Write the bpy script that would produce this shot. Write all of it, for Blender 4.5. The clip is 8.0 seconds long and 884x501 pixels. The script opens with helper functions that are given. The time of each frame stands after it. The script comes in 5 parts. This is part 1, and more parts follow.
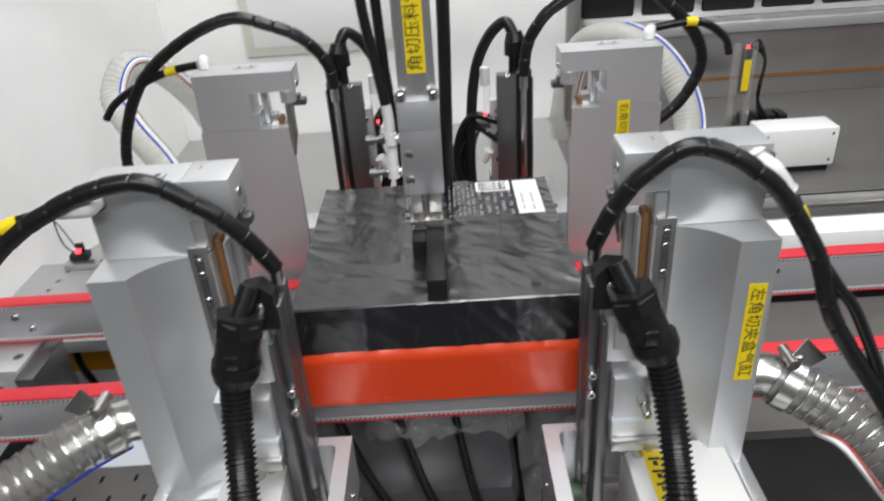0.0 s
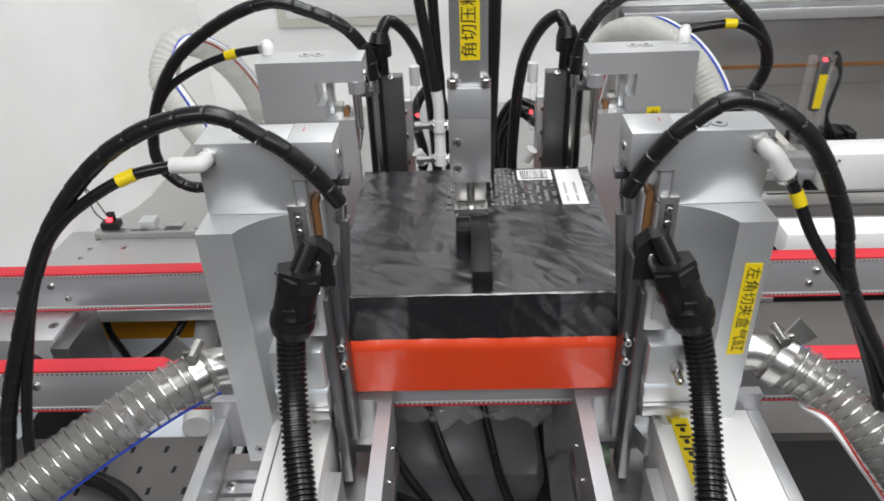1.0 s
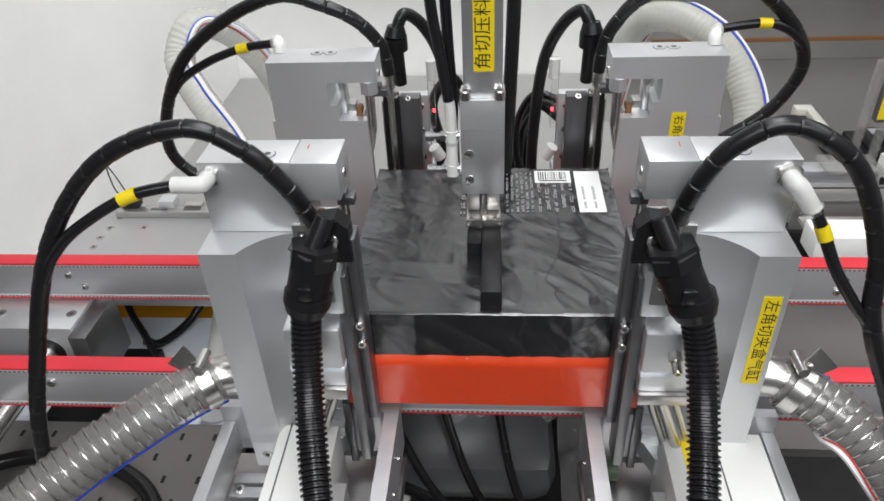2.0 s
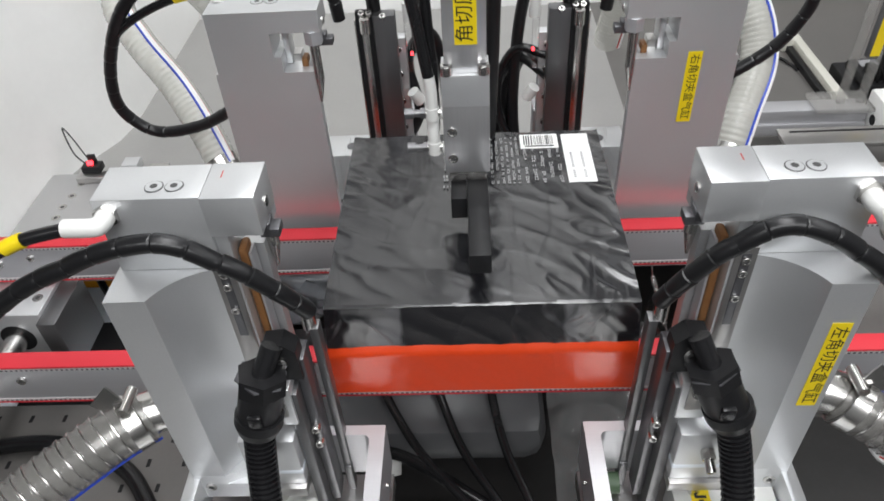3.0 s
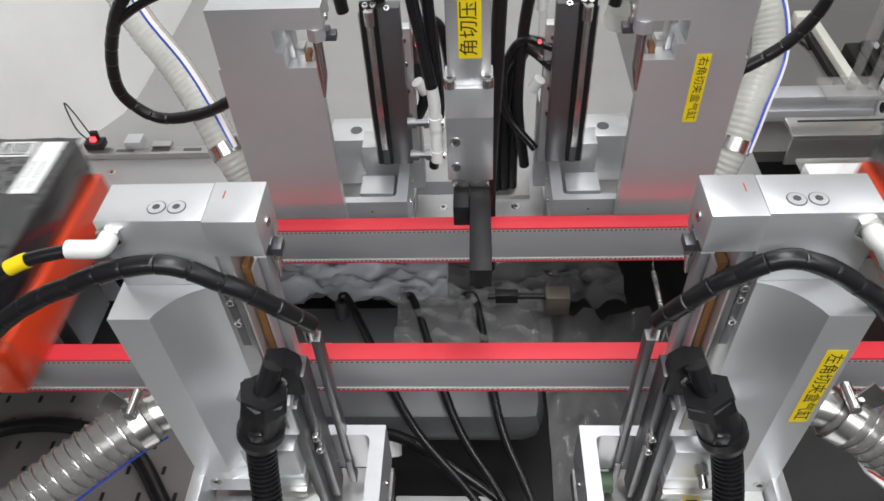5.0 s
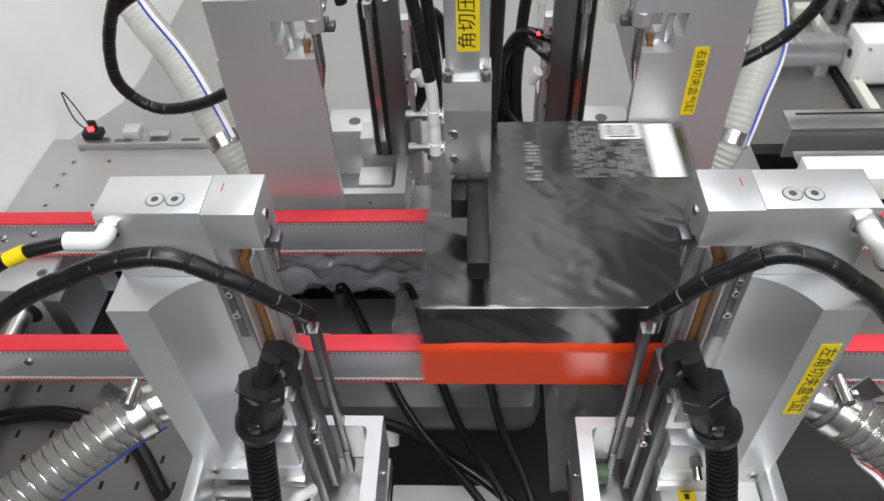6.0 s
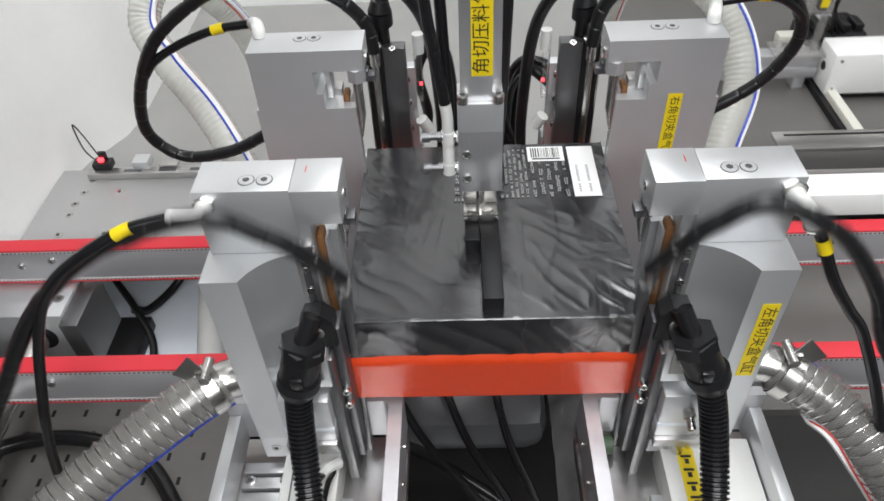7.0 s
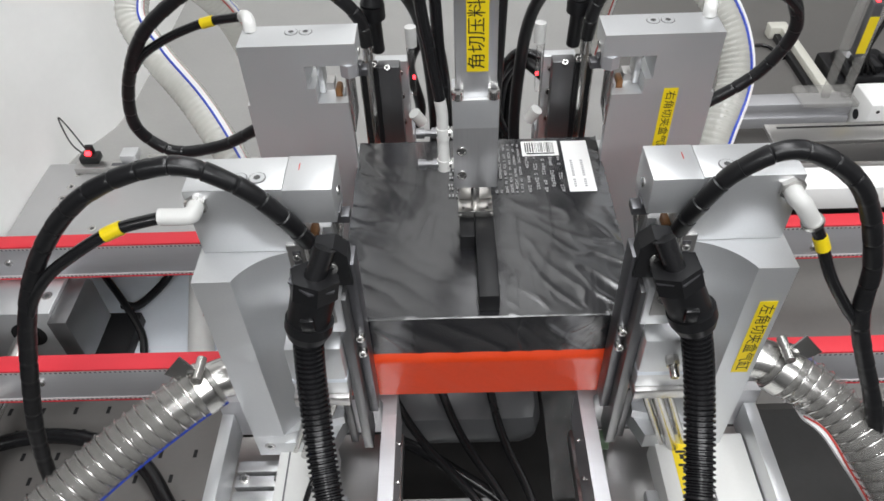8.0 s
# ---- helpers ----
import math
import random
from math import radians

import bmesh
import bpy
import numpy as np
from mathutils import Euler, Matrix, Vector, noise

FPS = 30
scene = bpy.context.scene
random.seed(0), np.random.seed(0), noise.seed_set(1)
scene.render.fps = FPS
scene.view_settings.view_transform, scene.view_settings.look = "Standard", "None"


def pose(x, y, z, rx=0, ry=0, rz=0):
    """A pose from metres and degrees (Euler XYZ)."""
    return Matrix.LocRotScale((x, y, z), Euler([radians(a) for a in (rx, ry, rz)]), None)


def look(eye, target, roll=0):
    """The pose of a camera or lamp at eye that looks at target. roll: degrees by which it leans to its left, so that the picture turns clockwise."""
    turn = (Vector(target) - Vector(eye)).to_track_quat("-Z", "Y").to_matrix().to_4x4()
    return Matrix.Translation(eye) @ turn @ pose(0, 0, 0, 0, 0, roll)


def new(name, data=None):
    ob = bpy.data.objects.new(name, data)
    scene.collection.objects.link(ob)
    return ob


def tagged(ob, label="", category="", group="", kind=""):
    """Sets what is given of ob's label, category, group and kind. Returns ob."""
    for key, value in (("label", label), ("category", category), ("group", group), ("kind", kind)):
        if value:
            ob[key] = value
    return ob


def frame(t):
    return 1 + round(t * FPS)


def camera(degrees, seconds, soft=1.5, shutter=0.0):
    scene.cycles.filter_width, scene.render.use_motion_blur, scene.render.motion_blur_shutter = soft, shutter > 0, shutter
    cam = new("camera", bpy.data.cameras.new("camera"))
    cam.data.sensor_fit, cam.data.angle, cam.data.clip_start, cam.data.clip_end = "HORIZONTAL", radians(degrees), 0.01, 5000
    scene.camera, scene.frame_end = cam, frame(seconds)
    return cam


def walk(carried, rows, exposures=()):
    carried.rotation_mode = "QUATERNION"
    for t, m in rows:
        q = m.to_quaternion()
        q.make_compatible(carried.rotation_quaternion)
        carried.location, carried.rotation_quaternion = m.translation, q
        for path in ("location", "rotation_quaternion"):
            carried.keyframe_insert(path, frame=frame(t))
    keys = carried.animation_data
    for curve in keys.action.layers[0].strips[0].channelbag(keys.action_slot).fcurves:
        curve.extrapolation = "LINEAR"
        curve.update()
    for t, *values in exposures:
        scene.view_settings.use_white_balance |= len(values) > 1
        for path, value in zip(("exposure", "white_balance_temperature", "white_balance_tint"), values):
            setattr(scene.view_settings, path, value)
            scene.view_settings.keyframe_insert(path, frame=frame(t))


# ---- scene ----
cam = camera(62.7, 8.0, soft=1.6, shutter=0.5)
PATH = [
    (0, (0.016, -0.527, 0.456), (-0.014, 1.212, -0.532), -4.1),
    (0.3, (-0.001, -0.53, 0.452), (-0.054, 1.176, -0.59), -3.4),
    (0.5, (-0.002, -0.533, 0.453), (-0.053, 1.164, -0.605), -2.7),
    (0.6, (-0.006, -0.529, 0.459), (-0.046, 1.17, -0.595), -2.5),
    (1, (-0.014, -0.514, 0.467), (-0.078, 1.187, -0.582), -2.4),
    (1.5, (0.008, -0.502, 0.482), (-0.159, 1.177, -0.591), -3.0),
    (2.8, (-0.003, -0.411, 0.53), (-0.094, 1.095, -0.783), -3.3),
    (3, (-0.004, -0.406, 0.528), (-0.093, 1.081, -0.807), -3.9),
    (3.5, (-0.017, -0.398, 0.537), (-0.093, 1.025, -0.867), -3.0),
    (4, (-0.01, -0.385, 0.557), (-0.091, 0.999, -0.885), -3.6),
    (4.2, (-0.01, -0.385, 0.565), (-0.089, 1.023, -0.853), -3.0),
    (5.5, (0.004, -0.369, 0.566), (-0.109, 1.007, -0.881), -4.0),
    (6, (0.0, -0.374, 0.569), (-0.098, 0.995, -0.884), -3.3),
    (6.5, (-0.007, -0.383, 0.573), (-0.098, 1.0, -0.869), -3.1),
    (6.8, (-0.015, -0.399, 0.57), (-0.096, 1.014, -0.842), -3.1),
    (7, (-0.022, -0.404, 0.58), (-0.088, 1.029, -0.814), -3.2),
    (7.3, (-0.028, -0.409, 0.584), (-0.075, 1.023, -0.811), -2.8),
    (7.5, (-0.029, -0.407, 0.587), (-0.071, 1.021, -0.812), -2.5),
    (8, (-0.027, -0.395, 0.581), (-0.064, 1.017, -0.835), -2.6),
]
walk(cam, [(t, look(eye, target, roll)) for t, eye, target, roll in PATH])

# ---- world and lamps ----
world = bpy.data.worlds.new("world")
scene.world = world
world.use_nodes = True
world.node_tree.nodes["Background"].inputs[0].default_value = (0.9, 0.95, 1.0, 1)
world.node_tree.nodes["Background"].inputs[1].default_value = 0.3
scene.view_settings.exposure = 0.0


def ceiling_lamp(x, y, w, d, power):
    data = bpy.data.lights.new("ceiling_lamp", "AREA")
    data.shape, data.size, data.size_y, data.energy = "RECTANGLE", w, d, power
    data.color = (0.975, 0.985, 1.0)
    ob = new("ceiling_lamp", data)
    ob.location = (x, y, 1.69)
    return ob


ceiling_lamp(0.1, -0.1, 0.4, 2.2, 32)
ceiling_lamp(1.6, 0.1, 0.4, 2.6, 20)
# unseen lamp added on the near side to brighten upright faces
ceiling_lamp(0.2, -1.8, 2.6, 0.4, 54)

# ---- materials ----
MATS = {}


def mat(name, color, rough=0.5, metal=0.0, grain=0.0, scale=200.0, bump=0.0, stretch=(1, 1, 1), coat=0.0, blotch=0.0, spec=0.5, vary=0.0):
    """A surface with fine grain, larger blotches and a little relief, in object space."""
    m = bpy.data.materials.new(name)
    m.use_nodes = True
    nt = m.node_tree
    b = nt.nodes["Principled BSDF"]
    b.inputs["Base Color"].default_value = (*color, 1)
    b.inputs["Roughness"].default_value = rough
    b.inputs["Metallic"].default_value = metal
    b.inputs["Coat Weight"].default_value = coat
    b.inputs["Specular IOR Level"].default_value = spec
    tc = nt.nodes.new("ShaderNodeTexCoord")
    mp = nt.nodes.new("ShaderNodeMapping")
    mp.inputs["Scale"].default_value = stretch
    nt.links.new(tc.outputs["Object"], mp.inputs[0])
    fine = nt.nodes.new("ShaderNodeTexNoise")
    fine.inputs["Scale"].default_value = scale
    fine.inputs["Detail"].default_value = 4
    nt.links.new(mp.outputs[0], fine.inputs[0])
    big = nt.nodes.new("ShaderNodeTexNoise")
    big.inputs["Scale"].default_value = 14
    big.inputs["Detail"].default_value = 5
    nt.links.new(tc.outputs["Object"], big.inputs[0])
    if grain or blotch or vary:
        add = nt.nodes.new("ShaderNodeMath")
        add.operation = "MULTIPLY_ADD"
        nt.links.new(fine.outputs[0], add.inputs[0])
        add.inputs[1].default_value = grain * 2
        add.inputs[2].default_value = 1 - grain
        add2 = nt.nodes.new("ShaderNodeMath")
        add2.operation = "MULTIPLY_ADD"
        nt.links.new(big.outputs[0], add2.inputs[0])
        add2.inputs[1].default_value = blotch * 2
        add2.inputs[2].default_value = 1 - blotch
        mul = nt.nodes.new("ShaderNodeMath")
        mul.operation = "MULTIPLY"
        nt.links.new(add.outputs[0], mul.inputs[0])
        nt.links.new(add2.outputs[0], mul.inputs[1])
        mix = nt.nodes.new("ShaderNodeVectorMath")
        mix.operation = "SCALE"
        mix.inputs[0].default_value = color
        nt.links.new(mul.outputs[0], mix.inputs["Scale"])
        nt.links.new(mix.outputs[0], b.inputs["Base Color"])
        rr = nt.nodes.new("ShaderNodeMath")
        rr.operation = "MULTIPLY_ADD"
        nt.links.new(big.outputs[0], rr.inputs[0])
        rr.inputs[1].default_value = 0.3 * rough
        rr.inputs[2].default_value = rough * 0.85
        nt.links.new(rr.outputs[0], b.inputs["Roughness"])
    if bump:
        bp = nt.nodes.new("ShaderNodeBump")
        bp.inputs["Strength"].default_value = bump
        bp.inputs["Distance"].default_value = 0.001
        nt.links.new(fine.outputs[0], bp.inputs["Height"])
        nt.links.new(bp.outputs[0], b.inputs["Normal"])
    MATS[name] = m
    return m


ALU = mat("anodised_aluminium", (0.68, 0.69, 0.70), 0.40, 0.72, 0.04, 900, 0.06, blotch=0.05)
ALU_BRUSHED = mat("brushed_aluminium", (0.66, 0.66, 0.67), 0.33, 0.85, 0.06, 500, 0.08, (1, 1, 0.04), blotch=0.05)
ALU_RAIL = mat("rail_aluminium", (0.57, 0.57, 0.59), 0.4, 0.6, 0.05, 500, 0.06, (0.03, 1, 1), blotch=0.05)
STEEL = mat("bright_steel", (0.60, 0.59, 0.57), 0.26, 1.0, 0.03, 500, 0.02)
STEEL_DARK = mat("dark_steel", (0.16, 0.16, 0.17), 0.38, 0.8, 0.08, 600, 0.06, blotch=0.1)
STAINLESS = mat("stainless_sheet", (0.5, 0.49, 0.48), 0.3, 0.9, 0.05, 300, 0.04, (0.05, 1, 1), blotch=0.12)
RED_BELT = mat("red_belt", (0.62, 0.03, 0.045), 0.6, 0, 0.08, 1200, 0.15, blotch=0.06)
TOOTH = mat("belt_cord_white", (0.62, 0.58, 0.58), 0.6, 0, 0.1, 800)
BLACK_RUBBER = mat("black_rubber", (0.010, 0.010, 0.011), 0.26, 0, 0.2, 700, 0.1, spec=0.45)
BLACK_WRAP = mat("black_spiral_wrap", (0.011, 0.011, 0.012), 0.3, 0, 0.2, 400, 0.1, spec=0.4)
BLACK_BAR = mat("black_anodised", (0.011, 0.011, 0.012), 0.45, 0, 0.15, 600, 0.08, spec=0.3)
BLACK_PLASTIC = mat("black_plastic", (0.011, 0.011, 0.012), 0.34, 0, 0.15, 600, 0.05, spec=0.3)
YELLOW = mat("yellow_label_tape", (0.82, 0.62, 0.01), 0.4, 0, 0.03, 500)
INK = mat("black_ink", (0.012, 0.012, 0.012), 0.5)
PRINT = mat("pale_print", (0.30, 0.30, 0.30), 0.5)
PAPER = mat("white_paper", (0.8, 0.8, 0.79), 0.55, 0, 0.02, 300)
WHITE_PLASTIC = mat("white_plastic", (0.74, 0.74, 0.72), 0.35, 0, 0.03, 300, blotch=0.04)
WHITE_PAINT = mat("white_painted_panel", (0.88, 0.88, 0.865), 0.45, 0, 0.02, 90, 0.03, blotch=0.04)
BROWN = mat("brown_phenolic", (0.22, 0.10, 0.035), 0.5, 0, 0.12, 300, 0.1, (0.2, 1, 1), blotch=0.1)
GREY_PLATE = mat("grey_machine_plate", (0.47, 0.47, 0.47), 0.42, 0.5, 0.04, 700, 0.05, blotch=0.07)
# unseen front wall and floor, dimmed so the box front reflects dark
WALL_DIM = mat("dimmed_wall", (0.20, 0.20, 0.20), 0.6, 0, 0.03, 40, 0.02, blotch=0.05)
FLOOR_DIM = mat("dimmed_floor", (0.045, 0.045, 0.045), 0.5, 0, 0.08, 60, 0.05, blotch=0.15)
AMBER = mat("amber_acrylic", (0.75, 0.32, 0.01), 0.3, 0, 0.02, 100)
BLUE_STRIPE = mat("blue_stripe", (0.02, 0.06, 0.45), 0.35)
RED_STRIPE = mat("red_stripe", (0.55, 0.05, 0.04), 0.35)
WHITE_STRIPE = mat("white_stripe", (0.8, 0.8, 0.8), 0.35)
PALE_BLUE = mat("pale_blue_sheet", (0.82, 0.87, 0.93), 0.5, 0, 0.03, 100, blotch=0.05)
DECK_LIGHT = mat("light_grey_deck", (0.36, 0.355, 0.345), 0.4, 0.2, 0.05, 200, 0.04, blotch=0.08)
DECK = mat("grey_deck", (0.165, 0.158, 0.15), 0.4, 0.3, 0.05, 200, 0.04, blotch=0.12)
PALE_STRIP = mat("pale_strip", (0.66, 0.65, 0.58), 0.4, 0, 0.03, 200)
# white tank: the shade below the belts is put into this dark grey
TANK_SHADED = mat("shaded_tank", (0.10, 0.102, 0.106), 0.35, 0, 0.03, 80, blotch=0.25)
RECESS = mat("screw_recess", (0.10, 0.10, 0.10), 0.5, 0.5)
SLIDE_GREY = mat("grey_ground_steel", (0.185, 0.185, 0.19), 0.38, 0.85, 0.06, 500, 0.06, (1, 1, 0.05), blotch=0.08)
GREY_INK = mat("grey_ink", (0.30, 0.30, 0.31), 0.5)
TRAY_DARK = mat("dark_tray", (0.055, 0.053, 0.052), 0.35, 0.2, 0.1, 120, 0.05, blotch=0.25)
TAUPE = mat("dull_brown", (0.10, 0.085, 0.065), 0.5, 0, 0.12, 300, 0.1)
GREEN_PU = mat("green_cushion", (0.06, 0.10, 0.055), 0.5)


def under_film(name, color, rough, blotch):
    """Card under a tight clear film with creases."""
    m = mat(name, color, rough, 0, 0.06, 300, 0, coat=0.42, blotch=blotch, spec=0.8)
    nt = m.node_tree
    b = nt.nodes["Principled BSDF"]
    b.inputs["Coat Roughness"].default_value = 0.16
    tc = nt.nodes.new("ShaderNodeTexCoord")

    def wave(scale, detail, warp, turn, stretch):
        mp = nt.nodes.new("ShaderNodeMapping")
        mp.inputs["Rotation"].default_value = turn
        mp.inputs["Scale"].default_value = stretch
        nt.links.new(tc.outputs["Object"], mp.inputs[0])
        n = nt.nodes.new("ShaderNodeTexNoise")
        n.inputs["Scale"].default_value, n.inputs["Detail"].default_value, n.inputs["Distortion"].default_value = scale, detail, warp
        nt.links.new(mp.outputs[0], n.inputs[0])
        return n.outputs[0]

    def math_node(op, a, b):
        n = nt.nodes.new("ShaderNodeMath")
        n.operation = op
        for k, v in enumerate((a, b)):
            if isinstance(v, float):
                n.inputs[k].default_value = v
            else:
                nt.links.new(v, n.inputs[k])
        return n.outputs[0]
    soft = wave(9.0, 2.0, 0.8, (0.3, 0.2, 0.5), (1, 0.6, 1))
    crease = wave(17.0, 2.0, 1.6, (0.2, 0.3, -0.75), (1, 0.28, 0.6))
    ridge = math_node("POWER", math_node("SUBTRACT", 1.0, math_node("MULTIPLY", math_node("ABSOLUTE", math_node("SUBTRACT", crease, 0.5), 0.0), 3.0)), 9.0)
    patch = math_node("POWER", wave(6.5, 1.0, 0.0, (0, 0, 0), (1, 1, 1)), 2.0)
    height = math_node("ADD", math_node("MULTIPLY", soft, 0.7), math_node("MULTIPLY", math_node("MULTIPLY", ridge, patch), 2.2))
    bp = nt.nodes.new("ShaderNodeBump")
    bp.inputs["Strength"].default_value = 0.6
    bp.inputs["Distance"].default_value = 0.002
    nt.links.new(height, bp.inputs["Height"])
    nt.links.new(bp.outputs[0], b.inputs["Coat Normal"])
    return m


FILM_BLACK = under_film("film_wrapped_black_card", (0.010, 0.010, 0.012), 0.22, 0.12)
FILM_ORANGE = under_film("film_wrapped_orange_card", (0.68, 0.050, 0.005), 0.3, 0.05)


def clear(name, tint=(1, 1, 1), amount=0.7, rough=0.08):
    """Thin clear plastic: mostly see-through, with a glossy skin."""
    m = bpy.data.materials.new(name)
    m.use_nodes = True
    nt = m.node_tree
    b = nt.nodes["Principled BSDF"]
    b.inputs["Base Color"].default_value = (*tint, 1)
    b.inputs["Roughness"].default_value = rough
    tr = nt.nodes.new("ShaderNodeBsdfTransparent")
    mix = nt.nodes.new("ShaderNodeMixShader")
    mix.inputs[0].default_value = 1 - amount
    nt.links.new(tr.outputs[0], mix.inputs[1])
    nt.links.new(b.outputs[0], mix.inputs[2])
    nt.links.new(mix.outputs[0], nt.nodes["Material Output"].inputs[0])
    return m


def thin_film():
    """Thin clear film: see-through, with a sharp gloss that grows at grazing angles."""
    m = bpy.data.materials.new("clear_film")
    m.use_nodes = True
    nt = m.node_tree
    tr = nt.nodes.new("ShaderNodeBsdfTransparent")
    gl = nt.nodes.new("ShaderNodeBsdfGlossy")
    gl.inputs["Roughness"].default_value = 0.09
    lw = nt.nodes.new("ShaderNodeLayerWeight")
    lw.inputs["Blend"].default_value = 0.5
    po = nt.nodes.new("ShaderNodeMath")
    po.operation = "POWER"
    po.inputs[1].default_value = 4.0
    nt.links.new(lw.outputs["Facing"], po.inputs[0])
    fr = nt.nodes.new("ShaderNodeMath")
    fr.operation = "MULTIPLY_ADD"
    fr.inputs[1].default_value, fr.inputs[2].default_value = 0.85, 0.072
    nt.links.new(po.outputs[0], fr.inputs[0])
    mix = nt.nodes.new("ShaderNodeMixShader")
    nt.links.new(fr.outputs[0], mix.inputs[0])
    nt.links.new(tr.outputs[0], mix.inputs[1])
    nt.links.new(gl.outputs[0], mix.inputs[2])
    nt.links.new(mix.outputs[0], nt.nodes["Material Output"].inputs[0])
    return m


CLEAR_HOSE = clear("clear_hose", (0.42, 0.41, 0.39), 0.72, 0.05)
CLEAR_FILM = thin_film()
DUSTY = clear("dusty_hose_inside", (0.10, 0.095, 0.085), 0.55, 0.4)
PALE_FILM = clear("pale_plastic_film", (0.80, 0.84, 0.90), 0.35, 0.2)
CRUMPLED = clear("crumpled_clear_sheet", (0.42, 0.42, 0.42), 0.66, 0.10)
MILKY_HOSE = clear("milky_hose", (0.64, 0.64, 0.59), 0.44, 0.22)


def glow(name, color, strength):
    m = bpy.data.materials.new(name)
    m.use_nodes = True
    b = m.node_tree.nodes["Principled BSDF"]
    b.inputs["Base Color"].default_value = (*color, 1)
    b.inputs["Emission Color"].default_value = (*color, 1)
    b.inputs["Emission Strength"].default_value = strength
    return m


RED_LED = glow("red_led", (1, 0.03, 0.04), 6)

# ---- mesh helpers ----


def add_box(bm, lo, hi, bevel=0.0, m=None):
    """A bevelled block between two corners."""
    lo, hi = [min(a, b) for a, b in zip(lo, hi)], [max(a, b) for a, b in zip(lo, hi)]
    vs = bmesh.ops.create_cube(bm, size=1)["verts"]
    for v in vs:
        v.co = Vector([(l + h) / 2 + c * (h - l) for l, h, c in zip(lo, hi, v.co)])
    if m is not None:
        bmesh.ops.transform(bm, matrix=m, verts=vs)
    if bevel:
        es = list({e for v in vs for e in v.link_edges})
        bmesh.ops.bevel(bm, geom=es, offset=bevel, segments=2, affect="EDGES", profile=0.5)
    return bm


def add_rod(bm, a, b, r, r2=None, n=20, cap=True):
    """A round bar from a to b."""
    a, b = Vector(a), Vector(b)
    m = Matrix.Translation((a + b) / 2) @ (b - a).to_track_quat("Z", "Y").to_matrix().to_4x4()
    bmesh.ops.create_cone(bm, cap_ends=cap, segments=n, radius1=r, radius2=r if r2 is None else r2, depth=(b - a).length, matrix=m)
    return bm


def add_prism(bm, outline, z0, z1):
    """An upright prism over a plan outline."""
    lower = [bm.verts.new((x, y, z0)) for x, y in outline]
    upper = [bm.verts.new((x, y, z1)) for x, y in outline]
    bm.faces.new(lower[::-1]), bm.faces.new(upper)
    n = len(outline)
    for i in range(n):
        bm.faces.new((lower[i], lower[(i + 1) % n], upper[(i + 1) % n], upper[i]))
    return bm


def spline(points, per=10):
    """A smooth line through the points."""
    ps = [Vector(p) for p in points]
    ps = [2 * ps[0] - ps[1]] + ps + [2 * ps[-1] - ps[-2]]
    out = []
    for i in range(1, len(ps) - 2):
        p0, p1, p2, p3 = ps[i - 1:i + 3]
        for k in range(per):
            t = k / per
            out.append(0.5 * (2 * p1 + (p2 - p0) * t + (2 * p0 - 5 * p1 + 4 * p2 - p3) * t * t + (3 * p1 - p0 - 3 * p2 + p3) * t ** 3))
    return out + [ps[-2]]


def rings(line, up=Vector((0.3, 0.5, 0.8))):
    """Frames (place, side, up) along a line, turned as little as possible."""
    out, side = [], None
    for i, p in enumerate(line):
        d = (line[min(i + 1, len(line) - 1)] - line[max(i - 1, 0)]).normalized()
        if side is None:
            side = d.cross(up).normalized()
        side = (side - d * side.dot(d)).normalized()
        out.append((p, side, d.cross(side)))
    return out


def add_tube(bm, points, radius, n=12, per=10, caps=True):
    """A tube along a smooth line; radius is a number or a function of the length along it."""
    line = spline(points, per)
    run, last, loops = 0.0, None, []
    for p, s, u in rings(line):
        run += (p - last).length if last is not None else 0
        last = p
        r = radius(run) if callable(radius) else radius
        loops.append([bm.verts.new(p + r * (math.cos(a) * s + math.sin(a) * u)) for a in (2 * math.pi * k / n for k in range(n))])
    for a, b in zip(loops, loops[1:]):
        for k in range(n):
            bm.faces.new((a[k], a[(k + 1) % n], b[(k + 1) % n], b[k]))
    if caps:
        bm.faces.new(loops[0][::-1]), bm.faces.new(loops[-1])
    return bm


def add_helix(bm, points, radius, pitch, wire, n=5, start=0.0, steps=14):
    """A wire wound round a smooth line."""
    line = spline(points, 24)
    fr = rings(line)
    run, total, spots = 0.0, [0.0], []
    for a, b in zip(line, line[1:]):
        run += (b - a).length
        total.append(run)
    count = int(run / pitch * steps)
    j = 0
    for i in range(count + 1):
        d = i / steps * pitch
        while j < len(total) - 2 and total[j + 1] < d:
            j += 1
        f = min(1, (d - total[j]) / max(1e-9, total[j + 1] - total[j]))
        p, s, u = (fr[j][k].lerp(fr[j + 1][k], f) for k in range(3))
        a = start + 2 * math.pi * i / steps
        spots.append(p + radius * (math.cos(a) * s + math.sin(a) * u))
    loops = []
    for p, s, u in rings(spots):
        loops.append([bm.verts.new(p + wire * (math.cos(a) * s + math.sin(a) * u)) for a in (2 * math.pi * k / n for k in range(n))])
    for a, b in zip(loops, loops[1:]):
        for k in range(n):
            bm.faces.new((a[k], a[(k + 1) % n], b[(k + 1) % n], b[k]))
    return bm


